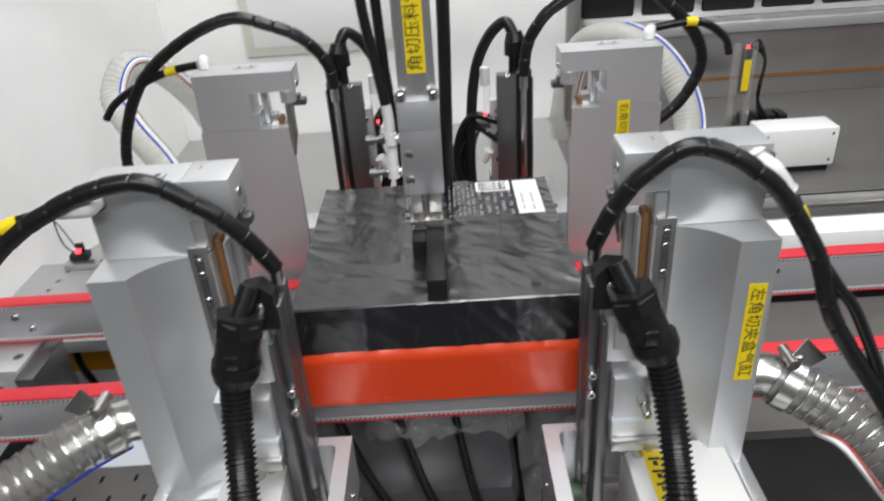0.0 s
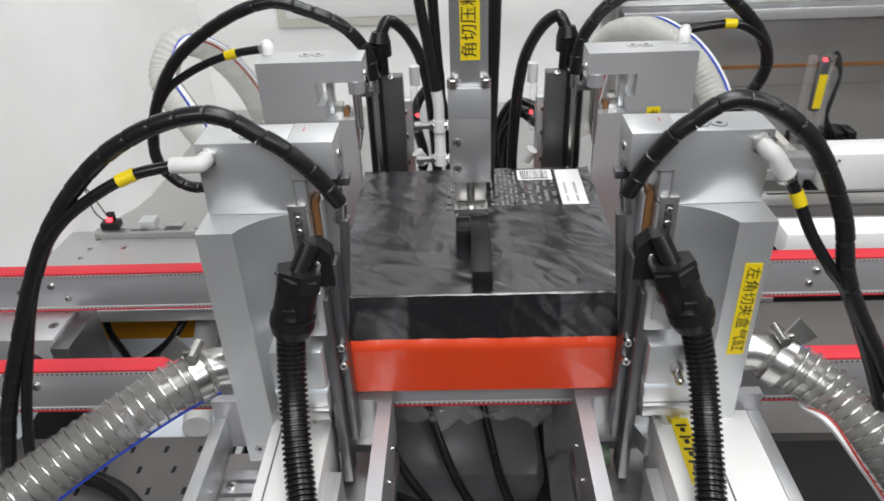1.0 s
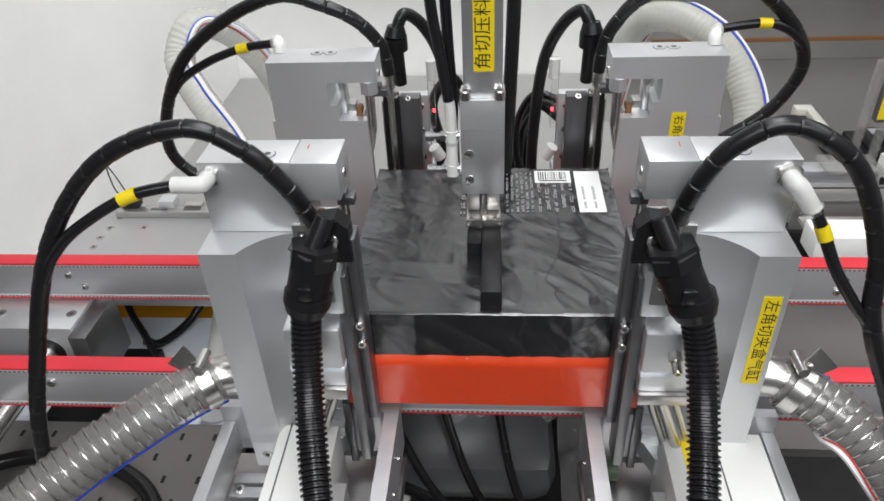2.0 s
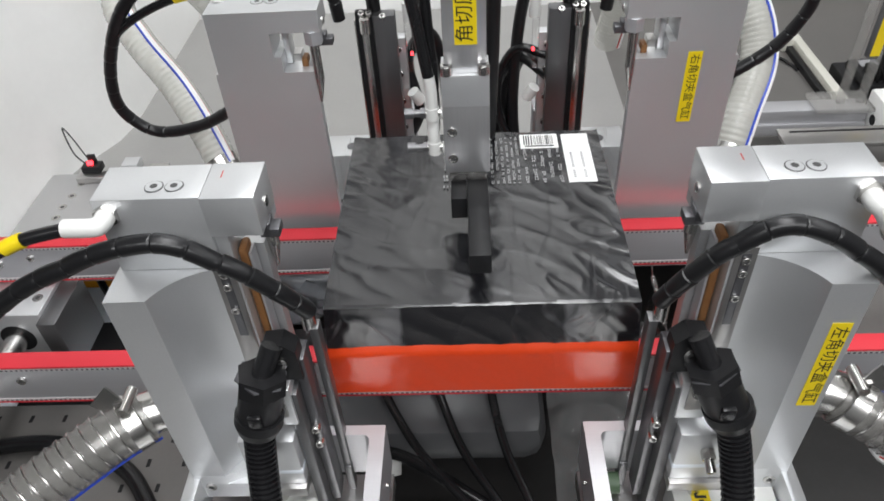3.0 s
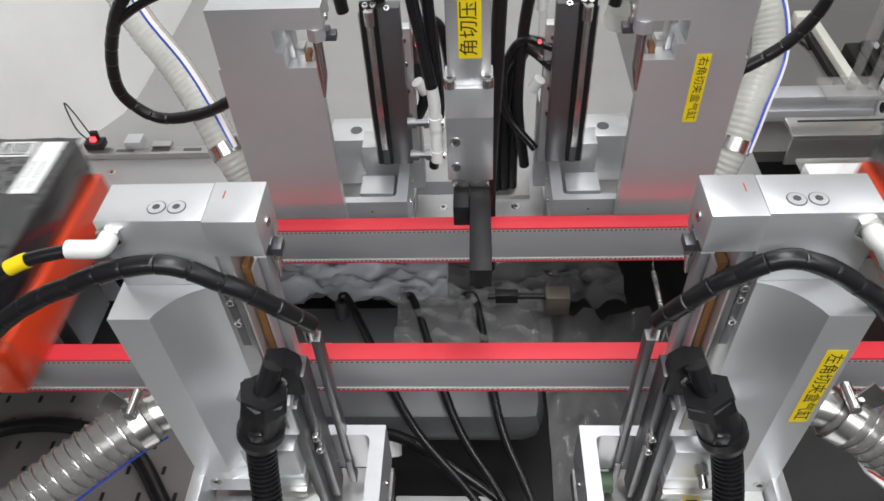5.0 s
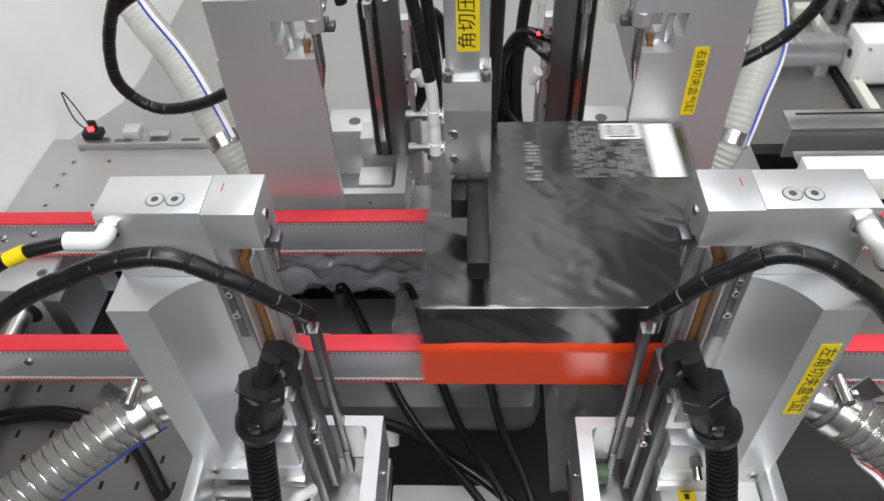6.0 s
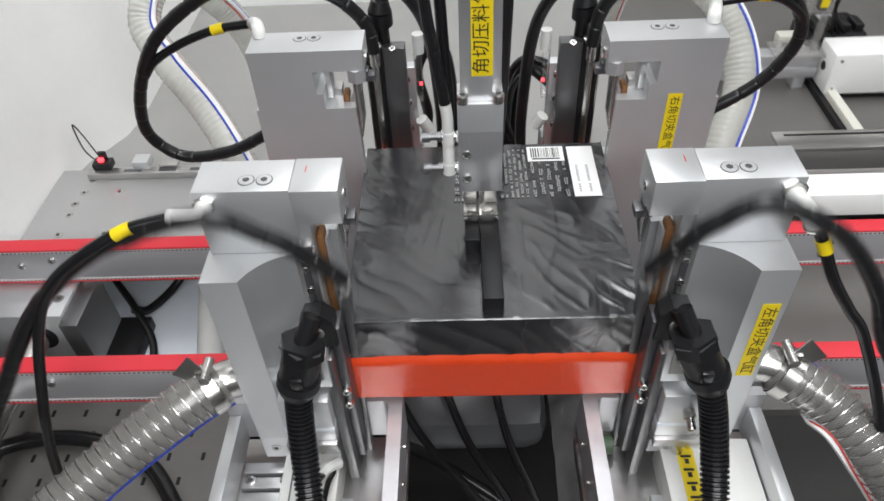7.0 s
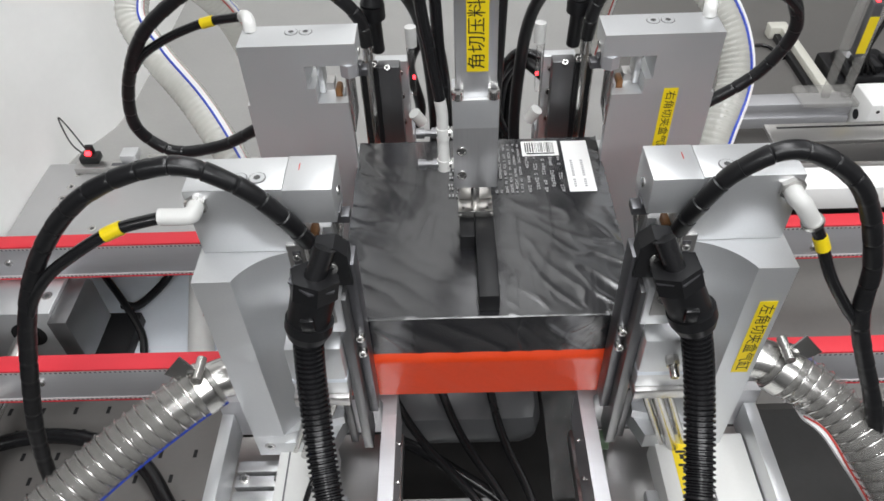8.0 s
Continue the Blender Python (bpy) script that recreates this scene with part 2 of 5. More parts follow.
def add_bolt(bm, p, axis, r=0.004, h=0.004):
    """A socket head screw: a bevelled drum with a hexagonal recess."""
    p, axis = Vector(p), Vector(axis).normalized()
    add_rod(bm, p, p + axis * h * 0.85, r, n=18)
    add_rod(bm, p + axis * h * 0.85, p + axis * h, r, r * 0.88, n=18)
    for v in bm.verts:
        v.tag = False
    m = Matrix.Translation(p + axis * h) @ axis.to_track_quat("Z", "Y").to_matrix().to_4x4()
    made = bmesh.ops.create_circle(bm, segments=6, radius=r * 0.5, cap_ends=True, matrix=Matrix.Translation(axis * 0.00012) @ m)
    for face in {q for v in made["verts"] for q in v.link_faces}:
        face.material_index = 1
    return bm


def finish(name, bm, material, smooth=35, flip=None):
    """A mesh object out of a bmesh; flip maps its points (mirroring) first."""
    if flip is not None:
        for v in bm.verts:
            v.co = Vector(flip(v.co))
    bmesh.ops.recalc_face_normals(bm, faces=bm.faces)
    data = bpy.data.meshes.new(name)
    bm.to_mesh(data)
    bm.free()
    data.materials.append(material)
    if any(q.material_index for q in data.polygons):
        data.materials.append(RECESS)
    if smooth:
        data.polygons.foreach_set("use_smooth", [True] * len(data.polygons))
        data.set_sharp_from_angle(angle=radians(smooth))
    return new(name, data)


def part(name, bm, material, parent, label="", flip=None, smooth=35):
    ob = finish(name, bm, material, smooth, flip)
    ob.parent = parent
    if label:
        tagged(ob, label)
    return ob


def thing(name, label, category, group="", kind=""):
    return tagged(new(name), label, category, group, kind)


def B():
    return bmesh.new()


def letters(text, size, m, parent, material, name="lettering", stretch=1.0):
    """Flat lettering as a mesh, centred, in the plane of m."""
    cu = bpy.data.curves.new(name, "FONT")
    cu.body, cu.size, cu.align_x, cu.align_y, cu.extrude = text, size, "CENTER", "CENTER", 0.00008
    cu.resolution_u = 3
    tmp = bpy.data.objects.new(name, cu)
    data = bpy.data.meshes.new_from_object(tmp)
    bpy.data.objects.remove(tmp)
    data.transform(m @ Matrix.Diagonal((stretch, 1, 1, 1)))
    data.materials.clear()
    data.materials.append(material)
    ob = new(name, data)
    ob.parent = parent
    return ob

# ---- setting ----
MID = 0.12  # the mid-plane of the station, between the two belts


def slab(name, lo, hi, material, label, category="", bevel=0.0):
    ob = finish(name, add_box(B(), lo, hi, bevel), material)
    return tagged(ob, label, category, kind="structure")


def setting():
    # floor out of view, near black for what the box front mirrors
    slab("floor", (-4, -4, -0.92), (4, 4, -0.88), FLOOR_DIM, "unseen workshop floor, kept dark for reflections", "floor")
    slab("ceiling", (-4, -4, 1.75), (4, 4, 1.8), WHITE_PAINT, "plain white ceiling above the machine", "ceiling")
    curve = [(-0.600, 1.134), (-0.598, 0.74), (-0.600, 0.69), (-0.609, 0.645), (-0.628, 0.608), (-0.648, 0.575), (-0.661, 0.53), (-0.667, 0.45), (-0.667, 0.24)]
    tagged(finish("wall_west", add_prism(B(), curve + [(-0.695, 0.24), (-0.695, 0.45), (-0.688, 0.54), (-0.672, 0.592), (-0.648, 0.63), (-0.635, 0.67), (-0.628, 0.72), (-0.628, 1.134)], -0.88, 1.0), WHITE_PAINT, 40), "smooth rounded white guard panel beside the machine", "wall", kind="structure")
    # the part above 1.0 is unseen, added so the lid top reflects white
    slab("wall_north", (-0.672, 1.135, -0.88), (0.30, 1.165, 1.72), WHITE_PAINT, "smooth white guard panel behind the machine, unseen upper part added as reflector", "wall")
    slab("wall_back", (-4, 3.2, -0.88), (4, 3.25, 1.75), WHITE_PAINT, "white workshop wall", "wall")
    # added wall out of view, dim to keep front reflections low
    slab("wall_front", (-4, -3.25, -0.88), (4, -3.2, 1.75), WALL_DIM, "unseen front wall, kept dim for reflections", "wall")
    slab("wall_left", (-4.05, -3.2, -0.88), (-4, 3.2, 1.75), WHITE_PAINT, "white workshop wall", "wall")
    slab("wall_right", (4, -3.2, -0.88), (4.05, 3.2, 1.75), WHITE_PAINT, "white workshop wall", "wall")


setting()


def deck_plate():
    t = thing("deck_plate", "light grey machined deck plate with countersunk screws", "machine plate", kind="structure")
    bm = B()
    add_box(bm, (-0.665, 0.29, -0.135), (-0.105, 0.515, -0.115), 0.0015)
    add_box(bm, (0.09, 0.29, -0.135), (0.40, 0.515, -0.115), 0.0015)
    add_box(bm, (-0.105, 0.33, -0.135), (0.09, 0.515, -0.115), 0.0015)
    part("plate", bm, GREY_PLATE, t)
    for x, y in ((-0.609, 0.457), (-0.553, 0.457), (-0.613, 0.43), (-0.613, 0.405), (-0.613, 0.362), (-0.545, 0.362), (-0.607, 0.488), (-0.05, 0.37), (0.05, 0.37)):
        part("screw", add_bolt(B(), (x, y, -0.1155), (0, 0, 1), 0.0062, 0.0012), STEEL, t)
    part("slot", add_box(B(), (-0.092, 0.397, -0.1150), (0.058, 0.424, -0.1144), 0.0), STEEL_DARK, t, "dark rectangular slot")
    return t


deck_plate()
slab("deck_rear", (-0.67, 0.515, -0.16), (0.26, 1.13, -0.14), DECK_LIGHT, "light grey deck behind the machine plate", "machine deck")
slab("deck_side", (0.26, 0.515, -0.162), (2.2, 1.5, -0.142), DECK, "dull dark steel deck beside the machine plate", "machine deck")


def sensor_rail():
    t = thing("sensor_rail", "slotted steel sensor rail with a red lamp on the deck", "sensor rail")
    bm = add_box(B(), (-0.612, 0.487, -0.115), (-0.33, 0.505, -0.104), 0.001)
    part("rail", bm, STAINLESS, t)
    for x in (-0.555, -0.5, -0.45, -0.4, -0.35):
        part("slot", add_box(B(), (x, 0.492, -0.1042), (x + 0.028, 0.499, -0.1036)), STEEL_DARK, t)
    part("sensor_body", add_box(B(), (-0.604, 0.497, -0.104), (-0.575, 0.517, -0.092), 0.002), BLACK_PLASTIC, t)
    part("sensor_fork", add_box(B(), (-0.594, 0.508, -0.092), (-0.582, 0.514, -0.078), 0.001), BLACK_PLASTIC, t)
    part("lamp", add_box(B(), (-0.594, 0.502, -0.092), (-0.586, 0.508, -0.086), 0.001), RED_LED, t, "red glowing sensor lamp")
    part("bracket", add_box(B(), (-0.54, 0.497, -0.104), (-0.515, 0.52, -0.09), 0.001), ALU, t)
    part("clip", add_box(B(), (-0.50, 0.499, -0.104), (-0.47, 0.512, -0.098), 0.001), STEEL, t)
    part("wire", add_tube(B(), [(-0.60, 0.51, -0.095), (-0.625, 0.53, -0.085), (-0.645, 0.56, -0.06), (-0.63, 0.55, -0.07), (-0.60, 0.52, -0.09)], 0.0012, 6), BLACK_RUBBER, t)


sensor_rail()


def conveyor_rail(name, y, sign, x0, x1, bolts):
    """One belt conveyor rail: red flat belt on an aluminium profile; sign points to its outer side."""
    t = thing(name, "long aluminium belt rail with a flat red belt on top", "conveyor rail", "conveyor rails")
    w = 0.0195
    part("rail_body", add_box(B(), (x0, y - w / 2 + 0.001, -0.049), (x1, y + w / 2 - 0.001, -0.0062), 0.0012), ALU_RAIL, t)
    part("belt", add_box(B(), (x0, y - w / 2, -0.0028), (x1, y + w / 2, 0.0), 0.0006), RED_BELT, t, "flat red rubber belt")
    part("belt_core", add_box(B(), (x0, y - w / 2 + 0.0004, -0.0062), (x1, y + w / 2 - 0.0004, -0.0028)), TOOTH, t, "pale toothed belt edge")
    part("return_belt", add_box(B(), (x0, y - w / 2 + 0.0004, -0.0525), (x1, y + w / 2 - 0.0004, -0.049)), TOOTH, t)
    part("return_belt_skin", add_box(B(), (x0, y - w / 2, -0.0545), (x1, y + w / 2, -0.0525)), RED_BELT, t)
    for side in (-1, 1):
        bm = B()
        n = int((x1 - x0) / 0.005)
        for i in range(n):
            x = x0 + i * 0.005
            yy = y + side * (w / 2 - 0.0004)
            for z in (-0.0059, -0.0522):
                vs = [bm.verts.new((xx, yy + side * 0.0003, zz)) for xx, zz in ((x, z), (x + 0.0026, z), (x + 0.0026, z + 0.0022), (x, z + 0.0022))]
                bm.faces.new(vs)
        tagged(part("belt_teeth", bm, STEEL_DARK, t, "", smooth=0), kind="stuff")
    for x, z in bolts:
        part("bolt", add_bolt(B(), (x, y - w / 2 + 0.001, z), (0, -1, 0), 0.0045, 0.003), STEEL, t)
    return t


conveyor_rail("front_conveyor_rail", 0.0405, -1, -1.4, 1.4, [(-0.45, -0.02)])
conveyor_rail("rear_conveyor_rail", 0.218, 1, -1.4, 1.4, [(-0.52, -0.018), (-0.56, -0.026), (-0.505, -0.036), (0.40, -0.018), (0.395, -0.036)])


# ---- press cylinder ----
def press_cylinder():
    t = thing("press_cylinder", "slim aluminium pressing cylinder with a yellow label, hanging over the box", "pneumatic cylinder")
    xa, xb, y0 = -0.0265, 0.0115, 0.1005
    xc = (xa + xb) / 2
    part("mounting_column", add_box(B(), (xa + 0.003, y0 + 0.003, 0.2545), (xb - 0.002, y0 + 0.032, 0.62), 0.0008), ALU_BRUSHED, t)
    part("cross_beam", add_box(B(), (-0.5, y0 + 0.032, 0.56), (0.5, y0 + 0.06, 0.62), 0.001), ALU, t)
    part("head_block", add_box(B(), (xa, y0 - 0.001, 0.2265), (xb, y0 + 0.032, 0.2545), 0.0008), ALU, t)
    part("cylinder_body", add_box(B(), (xa, y0, 0.162), (xb, y0 + 0.032, 0.2265), 0.0008), ALU_BRUSHED, t)
    for x in (-0.022, 0.007):
        part("cap_screw", add_bolt(B(), (x, y0 + 0.006 - 0.004, 0.2545), (0, 0, 1), 0.005, 0.008), STEEL, t)
    for z in (0.203, 0.177):
        part("body_screw", add_bolt(B(), (-0.0195, y0, z), (0, -1, 0), 0.0042, 0.0012), STEEL, t)
    lab = part("label", add_box(B(), (-0.0145, y0 + 0.0026, 0.278), (0.0025, y0 + 0.003, 0.37)), YELLOW, t, "yellow label tape with black characters")
    letters("角切压料气缸", 0.0145, Matrix.Translation((-0.006, y0 + 0.0024, 0.3235)) @ Euler((radians(90), radians(-90), 0)).to_matrix().to_4x4(), lab, INK)
    # two push-in air fittings and their tubes
    for z in (0.217, 0.184):
        part("fitting", add_rod(add_rod(B(), (-0.028, y0 + 0.008, z), (-0.0265, y0 + 0.008, z), 0.005), (-0.0350, y0 + 0.008, z - 0.0055), (-0.0350, y0 + 0.008, z + 0.0055), 0.0058), WHITE_PLASTIC, t, "white push-in fitting")
        part("fitting_stem", add_rod(B(), (-0.0405, y0 + 0.008, z), (-0.028, y0 + 0.008, z), 0.0036), STEEL, t)
        part("flow_screw", add_rod(add_rod(add_rod(B(), (-0.0445, y0 + 0.008, z), (-0.0405, y0 + 0.008, z), 0.005, n=6), (-0.0505, y0 + 0.008, z), (-0.0445, y0 + 0.008, z), 0.003), (-0.0575, y0 + 0.008, z), (-0.0505, y0 + 0.008, z), 0.0045), SLIDE_GREY, t, "knurled steel flow screw")
    part("elbow_upper", add_tube(B(), [(-0.0350, y0 + 0.008, 0.22), (-0.0350, y0 + 0.008, 0.236), (-0.0365, y0 + 0.008, 0.25)], 0.005), WHITE_PLASTIC, t)
    part("elbow_lower", add_tube(B(), [(-0.0350, y0 + 0.008, 0.188), (-0.0350, y0 + 0.009, 0.2), (-0.0350, y0 + 0.012, 0.212)], 0.0052), WHITE_PLASTIC, t)
    part("air_tube", add_tube(B(), [(-0.0365, y0 + 0.008, 0.25), (-0.0425, y0 + 0.012, 0.29), (-0.050, y0 + 0.016, 0.35), (-0.054, y0 + 0.03, 0.5)], 0.0048), BLACK_RUBBER, t, "black air tube")
    part("air_tube", add_tube(B(), [(-0.0350, y0 + 0.014, 0.212), (-0.0335, y0 + 0.02, 0.25), (-0.0365, y0 + 0.025, 0.3), (-0.044, y0 + 0.04, 0.5)], 0.0048), BLACK_RUBBER, t, "black air tube")
    part("hanging_hose", add_tube(B(), [(0.02, y0 + 0.13, 0.5), (0.022, y0 + 0.13, 0.36), (0.018, y0 + 0.135, 0.2), (0.012, y0 + 0.14, 0.05), (0.012, y0 + 0.14, -0.1)], 0.007), BLACK_WRAP, t, "thick black hose behind the cylinder")
    # rod, end plate and foot: the moving part, at its lifted place
    foot = part("press_foot", add_box(add_box(B(), (-0.0085, 0.004, 0.134), (0.0093, 0.105, 0.1535), 0.0012), (-0.0225, 0.078, 0.130), (-0.0088, 0.105, 0.1515), 0.001), BLACK_BAR, t, "black pressing foot bar")
    part("end_plate", add_box(B(), (-0.0235, y0 + 0.0005, 0.1536), (0.0085, y0 + 0.024, 0.1612), 0.0006), STEEL, foot, "polished end plate")
    for x in (-0.0185, 0.0035):
        part("plate_screw", add_bolt(B(), (x, y0 + 0.005, 0.1612), (0, 0, 1), 0.0026, 0.0006), STEEL, foot)
    part("piston_rod", add_rod(B(), (-0.0075, y0 + 0.012, 0.16), (-0.0075, y0 + 0.012, 0.215), 0.0040), STEEL, foot)
    part("guide_plate", add_box(B(), (-0.0225, y0 + 0.018, 0.1614), (0.0075, y0 + 0.023, 0.215), 0.0004), STAINLESS, foot, "polished guide plate")
    return t, foot


press, press_foot = press_cylinder()


# ---- film-wrapped gift box ----
def gift_box(loose):
    t = thing("gift_box", "black lidded gift box in an orange tray, wrapped in clear film", "gift box", "boxes on the belts")
    y0, y1 = -0.1215, 0.1215
    tray = B()
    add_box(tray, (-0.131, y0 - 0.003, 0.0005), (0.131, y1 + 0.003, 0.057), 0.0012)
    part("tray", tray, FILM_ORANGE, t, "glossy orange cardboard tray")
    bm = B()
    add_box(bm, (-0.125, y0, 0.0575), (0.125, y1, 0.1055), 0.0016)
    lid = part("lid", bm, FILM_BLACK, t, "black lid under creased clear film")
    top = 0.1081

    def flat(name, x0, ya, x1, yb, material, label="", up=0.0):
        return part(name, add_box(B(), (x0, ya, top - 0.0005 + up), (x1, yb, top + 0.00015 + up)), material, lid, label)
    flat("date_label", 0.0885, 0.033, 0.1155, 0.116, PAPER, "white paper date label")
    for x, n in ((0.094, 13), (0.1045, 13)):
        for k in range(n):
            if k != 4:
                flat("date_digit", x, 0.040 + k * 0.0034, x + 0.0026, 0.0419 + k * 0.0034, GREY_INK, up=0.0003)
    flat("barcode_label", 0.046, 0.092, 0.0845, 0.117, PAPER, "white barcode label")
    bars = random.Random(5)
    x = 0.0495
    while x < 0.081:
        w = bars.choice((0.0005, 0.0009, 0.0014))
        flat("barcode_bar", x, 0.098, x + w, 0.1145, INK, up=0.0003)
        x += w + bars.choice((0.0006, 0.001, 0.0014))
    flat("barcode_digits", 0.0505, 0.0945, 0.080, 0.0965, INK, up=0.0003)
    print_bars(lid)
    film_flaps(t)
    film_skin(t, loose)
    return t


def print_bars(lid):
    """The small print on the lid: rows of unreadable characters as plain bars."""
    top = 0.1081
    rnd = random.Random(9)
    cols = []
    # turned columns of print: x, first y, last y, character size
    cols += [(-0.0325, 0.03, 0.088, 0.0052), (-0.0255, 0.03, 0.088, 0.0052)]
    cols += [(0.0145 + 0.0052 * i, 0.034, 0.112, 0.0026) for i in range(6)]
    cols += [(0.0475 + 0.0082 * i, 0.034 + 0.004 * (i % 2), 0.088, 0.0036) for i in range(5)]
    for x, ya, yb, s in cols:
        bm = B()
        y = ya
        while y < yb:
            if rnd.random() < 0.85:
                for k in range(2):
                    xo = x + rnd.uniform(0, s * 0.3) + k * s * 0.5
                    add_box(bm, (xo, y, top - 0.0004), (xo + s * rnd.uniform(0.25, 0.42), y + s * 0.72, top + 0.00012))
            y += s * (1.05 if rnd.random() < 0.9 else 2.2)
        part("small_print", bm, PRINT, lid, "", smooth=0)


def film_skin(t, loose):
    """The clear film over lid and front: a real rippled sheet, tight on the flats, creased towards the corners."""
    nx, ny, nz = 110, 90, 30
    cells = {}

    def ripple(x, y, z):
        corner = (abs(x) / 0.13) ** 5 * 0.8 + max(0.0, x / 0.13) * max(0.0, -y / 0.12) ** 3 * 0.7
        rest = min(1.0, abs(y + 0.1235) / 0.022) if z > 0.099 else min(1.0, (0.1058 - z) / 0.012)
        rest = max(rest * rest * (3 - 2 * rest), 0.35 * max(0.0, x - 0.05) / 0.08)
        a = noise.noise(Vector((x * 26 + y * 16, y * 9 - x * 5, z * 30 + 3)))
        b = noise.noise(Vector((x * 34 + y * 42, y * 12 - x * 15, z * 40)))
        ridge = (1 - abs(b)) ** 7
        slack = loose * noise.noise(Vector((x * 15 + y * 24, y * 7 - x * 12, 7.7)))
        fold = loose * (1 - abs(noise.noise(Vector((x * 22 + y * 36, y * 9 - x * 17, 1.3))))) ** 6
        return 0.0011 + rest * (0.00045 * a + 0.0008 * slack + 0.0009 * fold + (0.0003 + 0.0014 * min(1, corner)) * ridge)
    for i in range(nx + 1):
        x = -0.1275 + 0.255 * i / nx
        for j in range(ny + 1):
            y = 0.1235 - 0.247 * j / ny
            cells[i, j] = (x, y, 0.1058 + ripple(x, y, 0.1))
        for k in range(1, nz + 1):
            f = (k - 1) / (nz - 1)
            z = 0.1061 - 0.1043 * f
            tight = 1.0 if f < 0.45 else 0.3
            push = 0.0008 + 0.0066 * min(1, max(0.0, (f - 0.45) / 0.05)) * 0.75
            cells[i, ny + k] = (x * (1 + 0.03 * min(1, f * 2)), -0.1228 - push - tight * ripple(x, 0.0, z) * 0.8 - tight * 0.0009 * (1 - abs(noise.noise(Vector((x * 38 + z * 46, z * 10 - x * 7, 5.5))))) ** 5 * min(1, f * 8), z)
    cut = ny + 1 + int((nz - 1) * 0.47)
    for name, first, last, material, label in (("lid_film", 0, cut, FILM_BLACK, "clear creased film drawn tight over the black lid"), ("tray_film", cut, ny + nz, FILM_ORANGE, "clear creased film drawn tight over the orange tray")):
        bm = B()
        made = {k: bm.verts.new(co) for k, co in cells.items() if first <= k[1] <= last}
        for i in range(nx):
            for j in range(first, last):
                bm.faces.new((made[i, j], made[i + 1, j], made[i + 1, j + 1], made[i, j + 1]))
        part(name, bm, material, t, label, smooth=32)


def film_flaps(t):
    """Loose ears of clear film at the ends of the box."""
    for sx in (-1, 1):
        for sy in (-1, 1):
            bm = B()
            n, m = 18, 7
            rows = []
            for i in range(n + 1):
                f = i / n
                z = 0.003 + 0.104 * f
                w = 0.019 * math.sin(math.pi * min(1, 0.16 + f * 0.80)) + 0.0035 * math.sin(13 * f + sx) * f
                rows.append([bm.verts.new((sx * (0.1318 + w * g / m), sy * (0.1235 + 0.004 * math.sin(9 * f + 1.1 * g) * g / m + w * 0.3 * g / m), z + 0.002 * math.sin(2.2 * g + 7 * f))) for g in range(m + 1)])
            for a, b in zip(rows, rows[1:]):
                for k in range(m):
                    bm.faces.new((a[k], a[k + 1], b[k + 1], b[k]))
            part("film_ear", bm, CLEAR_FILM, t, "loose clear film at the corner", smooth=180)


box_out = gift_box(1.0)
box_in = gift_box(0.25)


# ---- the four corner units ----
OPEN_U, OPEN_V = 0.0305, 0.040


def mirror_of(sx, sy):
    """Maps (u outward from the centre, v outward from the mid-plane, z) to the world."""
    return lambda c: (sx * c[0], MID + sy * c[1], c[2])


def lowered(bm, z=0.004):
    """Sets the slide's fittings at their height on it."""
    bmesh.ops.translate(bm, verts=bm.verts, vec=(0, 0, z))
    return bm


def front_cables(sx):
    if sx < 0:
        main = [(0.139, 0.119, 0.197), (0.150, 0.131, 0.234), (0.176, 0.134, 0.268), (0.218, 0.136, 0.287), (0.285, 0.141, 0.262), (0.342, 0.150, 0.193), (0.382, 0.165, 0.09), (0.410, 0.18, -0.02), (0.43, 0.2, -0.2)]
        air = [(0.233, 0.134, 0.240), (0.266, 0.140, 0.235), (0.299, 0.148, 0.220), (0.330, 0.153, 0.197), (0.356, 0.156, 0.160), (0.382, 0.165, 0.09), (0.410, 0.18, -0.02), (0.43, 0.2, -0.2)]
        suck = [(0.222, 0.118, 0.028), (0.250, 0.130, 0.034), (0.285, 0.158, 0.030), (0.348, 0.21, 0.012), (0.43, 0.29, -0.02), (0.55, 0.40, -0.09)]
    else:
        main = [(0.141, 0.119, 0.199), (0.147, 0.131, 0.236), (0.165, 0.134, 0.268), (0.200, 0.136, 0.285), (0.246, 0.143, 0.258), (0.276, 0.150, 0.193), (0.286, 0.16, 0.13), (0.325, 0.185, 0.03), (0.36, 0.21, -0.1)]
        air = [(0.230, 0.134, 0.220), (0.239, 0.138, 0.204), (0.253, 0.147, 0.174), (0.270, 0.155, 0.148), (0.289, 0.162, 0.120), (0.325, 0.185, 0.03), (0.36, 0.21, -0.1)]
        suck = [(0.222, 0.118, 0.036), (0.252, 0.127, 0.040), (0.296, 0.155, 0.022), (0.334, 0.20, -0.006), (0.37, 0.25, -0.06), (0.40, 0.3, -0.14)]
    return main, air, suck


